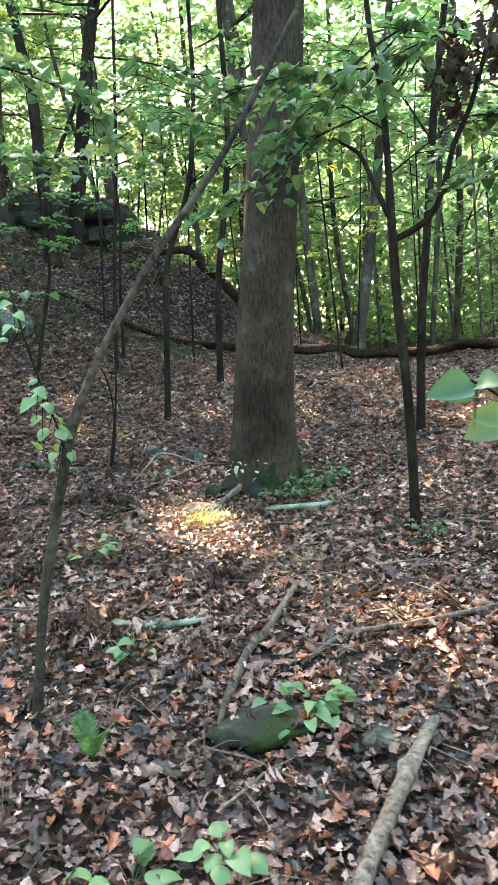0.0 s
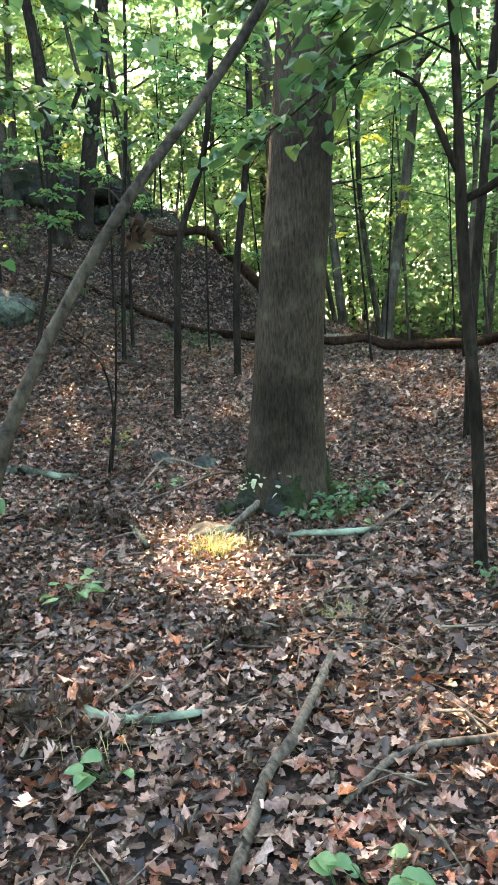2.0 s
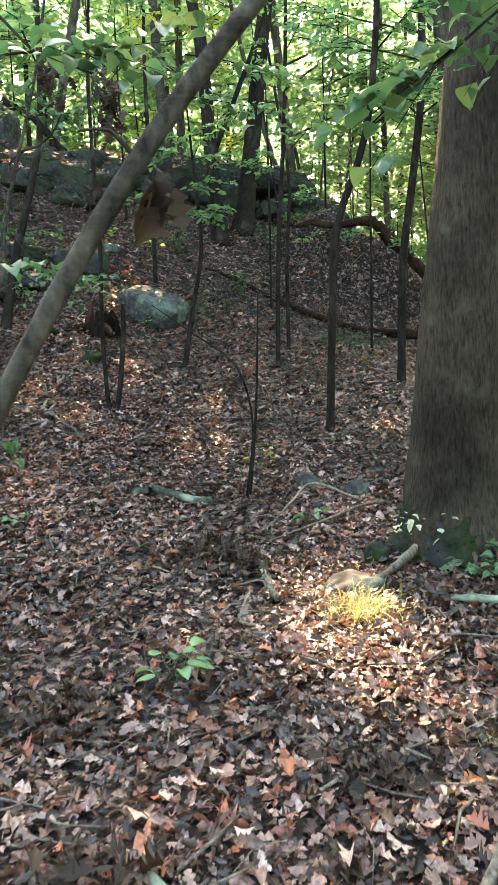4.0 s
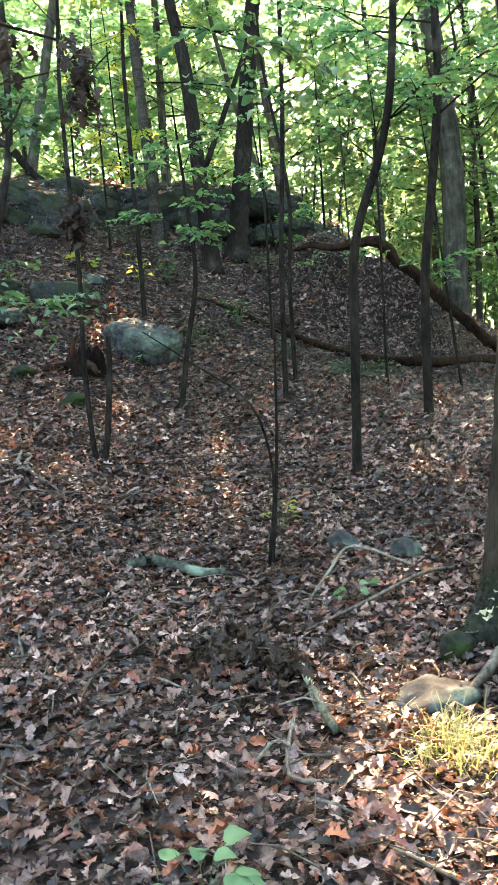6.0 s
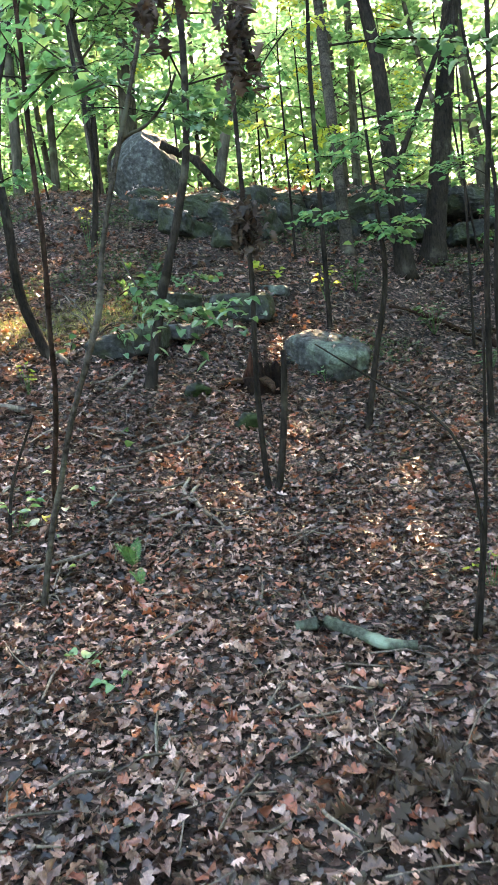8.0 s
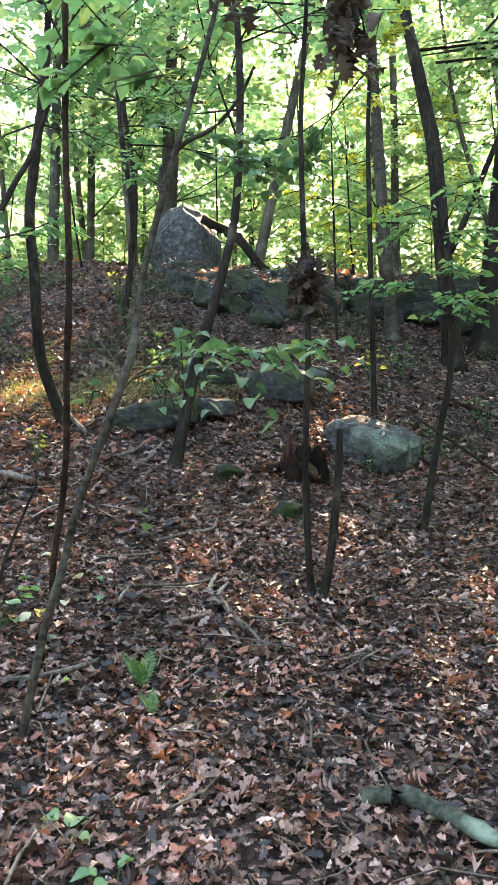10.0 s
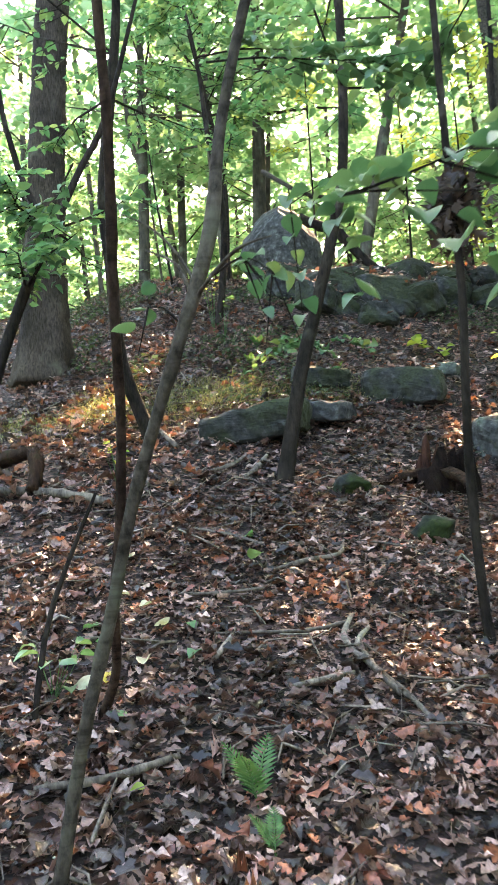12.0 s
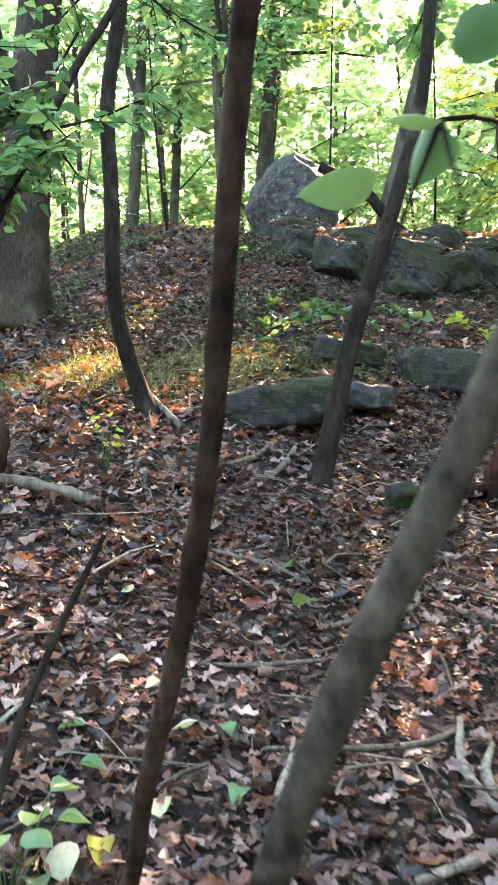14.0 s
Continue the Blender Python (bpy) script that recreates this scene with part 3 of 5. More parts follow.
tree("curved_sapling", "dark sapling with a curving stem", [(-1.22, 9.94, 0.35, 0.0436), (-1.13, 9.95, 1.46, 0.0408), (-1.05, 9.96, 2.32, 0.0387), (-0.79, 10.01, 3.02, 0.0352), (-0.66, 10.03, 3.55, 0.0331), (-0.57, 10.04, 4.43, 0.0296)], BARK_DARK, 3, crown=NEARC, seed=4, knots=3)
tree("slender_tree", "slender dark tree on the slope", [(-0.62, 11.92, 0.55, 0.0541), (-0.55, 11.92, 2.02, 0.0508), (-0.39, 11.94, 3.1, 0.0476), (-0.26, 11.94, 4.07, 0.0443), (-0.24, 11.95, 5.01, 0.0410)], BARK_DARK, 4, crown=MIDC, seed=5, knots=3)
tree("crest_tree", "straight dark tree on the hill crest", [(-3.9, 16.8, 2.9, 0.17), (-3.52, 16.9, 5.5, 0.15), (-3.22, 17.0, 7.3, 0.13)], BARK_DARK, 7, crown=HIGHC, seed=6, segs=16)
tree("leaning_crest_tree", "dark tree leaning beside its straight neighbour", [(-4.15, 16.1, 2.8, 0.14), (-4.2, 16.05, 4.6, 0.125), (-4.22, 16.0, 6.15, 0.11), (-4.3, 16.0, 6.85, 0.1)], BARK_DARK, 6,
     limbs=[[(-4.1, 16.1, 4.65, 0.05), (-3.72, 16.2, 5.45, 0.045), (-3.22, 16.35, 6.6, 0.035), (-2.9, 16.4, 7.6, 0.02)]], crown=HIGHC, seed=7, segs=14)
tree("grey_tree", "pale grey tree before the rock ledge", [(-5.06, 16.1, 3.55, 0.098), (-5.09, 16.1, 5.05, 0.092), (-5.11, 16.1, 6.76, 0.085), (-5.11, 16.1, 7.2, 0.079)], BARK_GREY, 6, crown=HIGHC, seed=8, segs=12)
tree("sapling", "thin straight sapling by the sunlit leaves", [(-4.52, 13.64, 2.09, 0.035), (-4.47, 13.66, 3.61, 0.032), (-4.41, 13.69, 5.44, 0.028), (-4.36, 13.71, 6.15, 0.024)], BARK_DARK, 2, crown=(8, 2.4, 1.2, 7, 9, 0.095, OVATE, LEAF_YELLOW), seed=9)
tree("twin_sapling", "twin-stemmed sapling, one stem snapped off", [(-3.52, 9.6, 0.62, 0.028), (-3.54, 9.6, 0.81, 0.0245), (-3.53, 9.6, 1.52, 0.0225), (-3.46, 9.6, 2.36, 0.021), (-3.46, 9.61, 2.86, 0.02), (-3.44, 9.62, 3.71, 0.0185), (-3.42, 9.62, 4.04, 0.0175)], BARK_DARK, 2.5,
     limbs=[[(-3.5, 9.6, 0.6, 0.036), (-3.43, 9.62, 0.74, 0.033), (-3.33, 9.65, 1.33, 0.028), (-3.29, 9.67, 1.77, 0.025)]], crown=(6, 3.6, 1.3, 7, 9, 0.09, OVATE), seed=10, knots=5)
tree("leaning_sapling", "dark sapling leaning over the flat rock", [(-5.45, 10.75, 1.6, 0.0638), (-5.31, 10.93, 2.41, 0.0561), (-5.18, 11.02, 2.9, 0.0510), (-5.03, 11.14, 3.49, 0.0459), (-4.9, 11.23, 4.13, 0.0408), (-4.82, 11.29, 5.38, 0.0374)], BARK_DARK, 3, crown=MIDC, seed=11, knots=4)
tree("bent_sapling", "dark sapling bent at its foot", [(-6.66, 10.69, 2.01, 0.062), (-6.85, 10.53, 2.8, 0.056), (-6.88, 10.51, 3.63, 0.054), (-6.9, 10.49, 4.24, 0.052), (-6.84, 10.54, 4.87, 0.05)], BARK_DARK, 3.5, crown=MIDC, seed=12, knots=3)
tree("leaning_pole", "smooth grey leaning young tree with dark knots", [(-3.88, 7.3, 0.4, 0.0203), (-3.75, 7.35, 0.8, 0.0172), (-3.64, 7.37, 1.1, 0.0164), (-3.52, 7.37, 1.4, 0.0156), (-3.36, 7.37, 1.7, 0.0156), (-3.24, 7.41, 2.0, 0.0187), (-3.21, 7.46, 2.3, 0.0140), (-3.13, 7.54, 2.7, 0.0133)], BARK_GREY, 2.5,
     limbs=[[(-3.14, 7.53, 2.66, 0.012), (-3.18, 7.60, 2.83, 0.0115), (-3.05, 7.60, 2.91, 0.0105), (-2.92, 7.60, 2.93, 0.0090), (-2.79, 7.60, 3.01, 0.0080), (-2.70, 7.60, 3.13, 0.0070)], [(-3.29, 7.4, 1.85, 0.006), (-3.253, 7.38, 1.871, 0.0055), (-3.153, 7.36, 1.914, 0.0045), (-3.08, 7.34, 1.92, 0.0035), (-3.0, 7.32, 1.908, 0.002)], [(-3.3, 7.4, 1.86, 0.005), (-3.357, 7.42, 1.97, 0.004), (-3.463, 7.42, 2.04, 0.002)], [(-3.29, 7.4, 1.86, 0.0055), (-3.336, 7.46, 1.921, 0.005), (-3.391, 7.46, 2.019, 0.004), (-3.478, 7.46, 2.117, 0.003), (-3.58, 7.46, 2.186, 0.002)]], crown=(7, 2.5, 1.3, 7, 9, 0.1, OVATE), seed=13, segs=16, step=0.04, knots=9)
tree("dark_sapling", "dark reddish-brown sapling with knotted bark", [(-4.55, 8.06, 0.66, 0.0200), (-4.3, 7.96, 0.82, 0.0176), (-4.11, 7.81, 1.1, 0.0168), (-3.95, 7.72, 1.4, 0.0160), (-3.82, 7.63, 1.7, 0.0152), (-3.71, 7.53, 2.0, 0.0152), (-3.58, 7.43, 2.4, 0.0144), (-3.48, 7.33, 2.9, 0.0136)], BARK_RED, 2.5, crown=(7, 2.6, 1.4, 7, 9, 0.1, OVATE), seed=14, segs=14, step=0.04, knots=12)
tree("dead_sapling", "thin leafless stem beside the leaning young tree", [(-4.55, 7.75, 0.55, 0.013), (-4.62, 7.9, 0.95, 0.011), (-4.6, 8.0, 1.2, 0.009), (-4.5, 8.1, 1.5, 0.006)], BARK_DARK, 0, seed=15, flare=0.2, knots=3)
tree("oak", "large oak with deeply furrowed grey bark", [(-9.3, 11.6, 3.2, 0.26), (-9.22, 11.7, 5.04, 0.225), (-9.05, 11.9, 7.98, 0.2)], BARK_BIG, 8, crown=(22, 6.0, 4.0, 9, 10, 0.15, FAR), seed=16, segs=28, step=0.08, flare=0.6)
tree("forked_sapling", "dark sapling forking wide before the oak", [(-7.15, 9.45, 1.77, 0.05), (-7.24, 9.47, 2.29, 0.048), (-7.19, 9.54, 2.71, 0.046), (-7.05, 9.74, 3.35, 0.044), (-6.92, 9.92, 3.85, 0.042)], BARK_DARK, 0,
     limbs=[[(-6.92, 9.92, 3.82, 0.032), (-7.04, 9.78, 4.21, 0.028), (-7.11, 9.69, 4.67, 0.025), (-7.13, 9.67, 4.84, 0.022), (-7.3, 9.6, 6.2, 0.012)], [(-6.92, 9.92, 3.82, 0.034), (-6.75, 10.13, 4.39, 0.03), (-6.59, 10.32, 4.88, 0.026), (-6.3, 10.6, 6.2, 0.012)]],
     crown=(9, 1.2, 1.3, 7, 9, 0.1, OVATE), seed=17, knots=3)
tree("sapling", "short leaning sapling by the lichened rock", [(-3.3, 11.32, 0.96, 0.034), (-3.14, 11.4, 1.66, 0.03), (-2.98, 11.45, 2.4, 0.026), (-2.99, 11.45, 3.1, 0.022)], BARK_DARK, 1.2, crown=(8, 1.7, 0.9, 6, 9, 0.09, OVATE), seed=18)
tree("sapling", "very thin sapling on the slope", [(-2.33, 13.2, 0.98, 0.03), (-2.28, 13.21, 2.32, 0.027), (-2.19, 13.23, 3.48, 0.023), (-2.36, 13.19, 5.08, 0.018)], BARK_DARK, 1.5, crown=(7, 2.0, 1.2, 6, 9, 0.09, OVATE), seed=19)
tree("whip", "bare whip of a seedling with a bent dead twig", [(-1.6, 8.06, 0.05, 0.013), (-1.49, 8.09, 0.77, 0.011), (-1.41, 8.11, 1.77, 0.006)], BARK_DARK, 0,
     limbs=[[(-1.61, 8.06, 0.05, 0.012), (-1.52, 8.08, 0.68, 0.01), (-1.62, 8.06, 1.16, 0.008), (-1.93, 7.97, 1.44, 0.006), (-2.23, 7.88, 1.69, 0.004)]], seed=20, flare=0.2)
tree("leaning_pole", "grey leaning young tree arching over the path", [(-0.94, 3.07, -0.1, 0.0229), (-0.84, 3.07, 0.4, 0.0202), (-0.74, 3.07, 0.8, 0.0194), (-0.65, 3.07, 1.12, 0.0211), (-0.52, 3.1, 1.4, 0.0158), (-0.29, 3.22, 1.78, 0.0150), (0.01, 3.42, 2.2, 0.0141), (0.35, 3.66, 2.8, 0.0123)], BARK_GREY, 2.0,
     limbs=[[(-0.3, 3.21, 1.77, 0.004), (-0.33, 3.2, 1.81, 0.003), (-0.37, 3.18, 1.81, 0.0015)]], crown=(7, 2.6, 1.3, 6, 8, 0.1, OVATE), seed=21, segs=14, step=0.04, knots=6)
tree("crest_tree", "grey forked tree beyond the crest", [(-13.46, 17.58, 6.7, 0.13), (-13.3, 17.73, 9.44, 0.11)], BARK_HAZY, 6, limbs=[[(-13.3, 17.73, 9.3, 0.07), (-13.5, 17.6, 10.06, 0.06), (-13.6, 17.6, 12, 0.04)]], crown=HIGHC, seed=22)
tree("crest_tree", "pale slim tree beyond the crest", [(-14.19, 19.63, 7, 0.11), (-13.91, 19.88, 12.9, 0.085)], BARK_HAZY, 4, crown=HIGHC, seed=23)
tree("crest_tree", "grey tree behind the boulder", [(-11.59, 19.17, 6.4, 0.17), (-11.17, 19.48, 11.65, 0.13)], BARK_HAZY, 5, crown=HIGHC, seed=24, segs=14)
tree("sapling", "thin dark sapling beside the boulder", [(-9.93, 16.03, 5.4, 0.06), (-9.85, 16.1, 7.05, 0.053), (-9.95, 16.02, 8.37, 0.045)], BARK_DARK, 3, crown=MIDC, seed=25)
tree("crest_tree", "slanting grey tree behind the boulder", [(-8.2, 17.4, 5.1, 0.11), (-7.75, 17.65, 6.95, 0.1), (-7.45, 17.85, 8.3, 0.09)], BARK_HAZY, 6, crown=HIGHC, seed=26)
tree("crest_tree", "leaning far tree behind the crest", [(-3.9, 21.9, 3.9, 0.08), (-4.6, 21.6, 6.5, 0.06), (-5.1, 21.5, 9, 0.05)], BARK_HAZY, 4, crown=HIGHC, seed=27)
tree("valley_tree", "reddish-brown tree in the bright valley", [(2.5, 20.4, 1, 0.15), (3.11, 20.37, 4.37, 0.127), (3.47, 20.33, 7.38, 0.104)], BARK_HAZY, 6, crown=HIGHC, seed=28)
tree("valley_tree", "brown tree beyond the fallen log", [(6.28, 18.54, 0.6, 0.18), (6.25, 18.55, 3.58, 0.149), (6.47, 18.47, 5.99, 0.127)], BARK_HAZY, 7, crown=HIGHC, seed=29)
tree("valley_tree", "thick grey-barked tree below the hill edge", [(-0.15, 22.39, 1.9, 0.29), (0.03, 22.39, 4.53, 0.262), (-0.06, 22.39, 6.82, 0.241)], BARK_HAZY, 9, crown=HIGHC, seed=30, segs=18)
tree("sapling", "dark sapling near the hill edge", [(-2.3, 12.3, 0.9, 0.033), (-2.2, 12.38, 2.46, 0.03), (-2.02, 12.43, 4.22, 0.027), (-1.9, 12.49, 6.13, 0.022)], BARK_DARK, 3, crown=MIDC, seed=31)
tree("sapling", "thin curving sapling below the boulder", [(-8.18, 13.55, 3.72, 0.05), (-8.04, 13.66, 5.25, 0.045), (-8.13, 13.59, 6.59, 0.036)], BARK_DARK, 2, crown=(10, 1.2, 1.5, 7, 9, 0.1, OVATE), seed=32)


def whips():
    """Thin leafy stems on the upper slope and along the crest."""
    rng = np.random.default_rng(71)
    for i, (x, y) in enumerate(((-5.6, 15.2), (-2.9, 14.6), (-3.3, 17.6), (-4.7, 17.4), (-2.3, 16.9), (-1.2, 13.9), (-6.2, 17.6), (-0.2, 14.4), (-7.4, 17.9), (1.4, 13.0), (2.6, 12.2), (0.9, 17.2), (-9.0, 17.5), (-10.4, 15.2), (3.4, 16.4), (2.2, 17.8))):
        z, h = gz(x, y), rng.uniform(2.6, 4.6)
        lx, ly = rng.normal(0, 0.22, 2)
        tree("whip", "thin dark leafy whip on the upper slope", [(x, y, z, 0.022), (x + 0.5 * lx, y + ly, z + 0.45 * h, 0.018), (x + lx, y + 1.4 * ly, z + h, 0.012)], BARK_DARK, 1.2,
             crown=(9, 1.0, 0.9, 5, 8, 0.085, OVATE, LEAF_YELLOW if i % 3 == 0 else None), seed=600 + i, segs=7, step=0.25, flare=0.2, group="leafy whips", knots=3)


whips()


def background_woods():
    """Trees round about, beyond the crest and in the valley; a few unseen behind the walker, added to block low sky.
    """
    rng = np.random.default_rng(21)
    placed = []
    tries = 0
    while len(placed) < 210 and tries < 12000:
        tries += 1
        x, y = (rng.uniform(-42, 36), rng.uniform(-20, 58)) if len(placed) < 140 else (rng.uniform(-34, 5), rng.uniform(17, 44))
        if -11.5 < x < 8 and -4 < y < 20 or -9.5 < x < 1 and 17 < y < 23:
            continue
        if y < -7 and abs(x + 2) > 20 or -7 <= y < 0:
            continue
        if any((x - a) ** 2 + (y - b) ** 2 < 2.6**2 for a, b in placed):
            continue
        if not airy(np.array([(x, y, 6.0)]), rng).all():
            continue
        if not shaded(np.array([(x, y, gz(x, y) + k) for k in range(1, 18)]), rng).all():
            continue
        placed.append((x, y))
        z, r, h = gz(x, y), rng.uniform(0.05, 0.14), rng.uniform(11, 19)
        lx, ly = rng.normal(0, 0.35, 2)
        pts = [(x, y, z, r), (x + lx, y + ly, z + 0.35 * h, 0.85 * r), (x + 1.6 * lx + rng.normal(0, 0.2), y + 1.6 * ly, z + 0.7 * h, 0.6 * r)]
        tree("forest_tree", "woodland tree with haze-paled bark and a thin green crown", pts, BARK_HAZY, 0.35 * h,
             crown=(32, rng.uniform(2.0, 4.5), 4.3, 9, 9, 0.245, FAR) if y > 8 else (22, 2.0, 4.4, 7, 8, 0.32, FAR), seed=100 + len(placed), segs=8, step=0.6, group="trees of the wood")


def understory():
    """Slim saplings with low foliage beyond the crest and in the bright valley."""
    rng = np.random.default_rng(33)
    n = 0
    while n < 230:
        x, y = rng.uniform(-30, 24), rng.uniform(14, 50)
        if -12 < x < 0.5 and y < 20 or x < 8 and y < 18 or -9 < x < -2 and y < 22.5:
            continue
        z, h = gz(x, y), rng.uniform(3, 8)
        lx, ly = rng.normal(0, 0.25, 2)
        r = rng.uniform(0.02, 0.045)
        tree("understory_sapling", "slim understory sapling with low green leaves", [(x, y, z, r), (x + lx, y + ly, z + 0.5 * h, 0.8 * r), (x + 1.8 * lx, y + ly, z + 0.8 * h, 0.6 * r)], BARK_HAZY, 0.2 * h,
             crown=(16, 0.7, 2.0, 7, 8, 0.15, FAR), seed=400 + n, segs=6, step=0.5, group="understory saplings", flare=0.2)
        n += 1


def airy(pos, rng):
    """Thins the foliage over the hill's shoulder, where the wood beyond stands open to the sky."""
    x, y, z = pos.T
    bearing = np.degrees(np.arctan2(y - 4, x + 1.5))
    glade = np.exp(-((bearing - 100) / 9) ** 2) * np.clip((y - 15) / 8, 0, 1)
    clump = 0.5 + 0.5 * np.sin(0.55 * x + 0.3 * z) * np.sin(0.5 * y + 0.7 * z)
    return rng.uniform(0, 1, len(pos)) > glade * (0.4 + 0.45 * clump)


def far_woods(label, n, a0, a1, d0, d1, low, high, size, seed):
    """Leafy distance: clumps too far off to tell apart, over an arc about the walk."""
    rng = np.random.default_rng(seed)
    ang, d = rng.uniform(radians(a0), radians(a1), n), rng.uniform(d0, d1, n)
    x, y = d * np.cos(ang) - 3, d * np.sin(ang) + 4
    pos = np.stack([x, y, low + high * rng.uniform(0, 1, n) ** 1.15], -1)
    clump = np.sin(0.9 * x) * np.sin(0.8 * y + 0.6 * pos[:, 2]) + 0.5 * np.sin(1.3 * pos[:, 2] + x)
    pos = pos[(clump > -0.25 + 0.02 * pos[:, 2]) & shaded(pos, rng) & airy(pos, rng)]
    n = len(pos)
    v, f = leaves(pos, rng.normal(0, 1, (n, 3)), rng.normal(0, 0.6, (n, 3)) + [0, 0, 1], size * rng.uniform(0.65, 1.35, n), FAR, rng)
    solo("far_woods", mesh_of("far_woods", v, f, smooth=False), LEAF_HAZY, (0, 0, 0), label, "woods", kind="stuff")


far_woods("sunlit green foliage of the distant wood", 185000, 15, 165, 38, 74, 0.8, 25, 0.5, 44)
far_woods("yellow-green undergrowth of the sunlit valley", 56000, 44, 94, 24, 44, 0.4, 9, 0.3, 46)
far_woods("green crowns beyond the crest, paled in colour for haze", 84000, 98, 160, 26, 46, 3.5, 16, 0.33, 47)
# Never in view: added to keep low southern sky light off the trunks.
far_woods("unseen green foliage added behind the walker to block low sky", 36000, 165, 375, 15, 34, 0.4, 15, 0.6, 45)


def upper_canopy():
    """Loose high sprays beyond the crest, added without trees to break the low sun."""
    rng = np.random.default_rng(61)
    m = 5200
    x, y = rng.uniform(-17, 7, m), rng.uniform(14, 34, m)
    cen = np.stack([x, y, rng.uniform(10, 18.5, m)], -1)
    clump = np.sin(0.8 * x + 0.5 * cen[:, 2]) * np.sin(0.7 * y)
    cen = cen[(clump > -0.35) & (airy(cen, rng) | (rng.uniform(0, 1, m) < 0.6))]
    az = rng.uniform(0, 6.28, len(cen))
    hd = np.stack([np.cos(az), np.sin(az), rng.normal(0, 0.2, len(cen))], -1)
    pos, ax, nrm, sz, tips = sprays(cen, hd, 0.8, 9, 0.27, rng)
    keep = shaded(pos, rng)
    v, f = leaves(pos[keep], ax[keep], nrm[keep], sz[keep], FAR, rng)
    solo("upper_canopy", mesh_of("upper_canopy", v, f, smooth=False), LEAF_HAZY, (0, 0, 0), "loose high green leaves added to break up the sun", "foliage", kind="stuff")


upper_canopy()
background_woods()
understory()


# ---- rocks ----
def rock_mesh(name, size, seed, rough=0.18, flat=0.0, cuts=7, sub=4, pitted=0.03):
    """An irregular rock: a ball cut by planes and roughened, its foot at z = 0."""
    rng = random.Random(seed)
    bm = bmesh.new()
    bmesh.ops.create_icosphere(bm, subdivisions=sub, radius=1.0)
    planes = []
    for _ in range(cuts):
        d = Vector((rng.gauss(0, 1), rng.gauss(0, 1), rng.gauss(0, 0.8))).normalized()
        planes.append((d, rng.uniform(0.62, 0.85)))
    if flat:
        planes.append((Vector((rng.gauss(0, 0.08), rng.gauss(0, 0.08), 1)).normalized(), flat))
    off = Vector((seed * 3.1, seed * 1.7, seed * 0.3))
    for v in bm.verts:
        p = v.co.copy()
        for d, k in planes:
            over = p.dot(d) - k
            if over > 0:
                p -= d * over * 0.92
        p += p.normalized() * (rough * noise.fractal(p * 1.3 + off, 1.0, 2.0, 3) + pitted * noise.fractal(p * 6 + off, 1.0, 2.0, 3))
        v.co = Vector((p.x * size[0], p.y * size[1], p.z * size[2]))
    for f in bm.faces:
        f.smooth = True
    me = bpy.data.meshes.new(name)
    bm.to_mesh(me)
    bm.free()
    return me


TOPS = []


def crag_mesh(name, size, seed, rough=0.2, cuts=16, strata=0.5, square=5.0):
    """A weathered outcrop: a rounded block broken by ledges, cracks and pits."""
    bm = bmesh.new()
    bmesh.ops.create_cube(bm, size=2.0)
    bmesh.ops.subdivide_edges(bm, edges=bm.edges[:], cuts=cuts, use_grid_fill=True)
    off = Vector((seed * 2.3, seed * 0.7, seed * 1.9))
    low = min(size)
    for v in bm.verts:
        p = v.co.copy()
        r = (abs(p.x) ** square + abs(p.y) ** square + abs(p.z) ** square) ** (1 / square)
        p /= max(r, 0.6)
        q = Vector((p.x * size[0], p.y * size[1], p.z * size[2]))
        big = noise.fractal(q * 1.1 + off, 1.0, 2.0, 3)
        ridge = 0.5 - abs(noise.noise(q * 3.1 + off))
        layer = noise.noise(Vector((q.x * 0.9, q.y * 0.9, q.z * 4.5 / max(low, 0.15) * 0.3)) + off)
        out = Vector((p.x, p.y, p.z * 0.45))
        q += out * low * (rough * 2.6 * big + rough * 0.9 * ridge + strata * 0.35 * round(layer * 4) / 4)
        q += Vector(noise.noise_vector(q * 6 + off)) * 0.1 * low + Vector(noise.noise_vector(q * 15 + off)) * 0.02
        v.co = q
    for f in bm.faces:
        f.smooth = False
    me = bpy.data.meshes.new(name)
    bm.to_mesh(me)
    bm.free()
    return me


def hull_rock(name, corners, seed, rough=0.05):
    """An angular boulder: the hull of its corners, its faces roughened."""
    bm = bmesh.new()
    for c in corners:
        bm.verts.new(c)
    bmesh.ops.convex_hull(bm, input=bm.verts[:])
    bmesh.ops.subdivide_edges(bm, edges=bm.edges[:], cuts=9, use_grid_fill=True)
    bmesh.ops.triangulate(bm, faces=bm.faces[:])
    off = Vector((seed, 0.3 * seed, 1.7 * seed))
    mid = Vector((0, 0, 0.55))
    for v in bm.verts:
        d = (v.co - mid).normalized()
        v.co += d * (rough * noise.fractal(v.co * 1.8 + off, 1.0, 2.0, 4) - 0.6 * rough * abs(noise.noise(v.co * 4 + off)))
        v.co += Vector(noise.noise_vector(v.co * 9 + off)) * 0.012
    me = bpy.data.meshes.new(name)
    bm.to_mesh(me)
    bm.free()
    return me


def strew(ob, share):
    """Marks the flat upper faces of a rock, on which dead leaves lie."""
    m = Matrix.LocRotScale(ob.location, ob.rotation_euler, None)
    for f in ob.data.polygons:
        n = m.to_3x3() @ f.normal
        if n.z > 0.75 and f.area > 1e-5:
            TOPS.append((*(m @ f.center), *n, f.area * share))


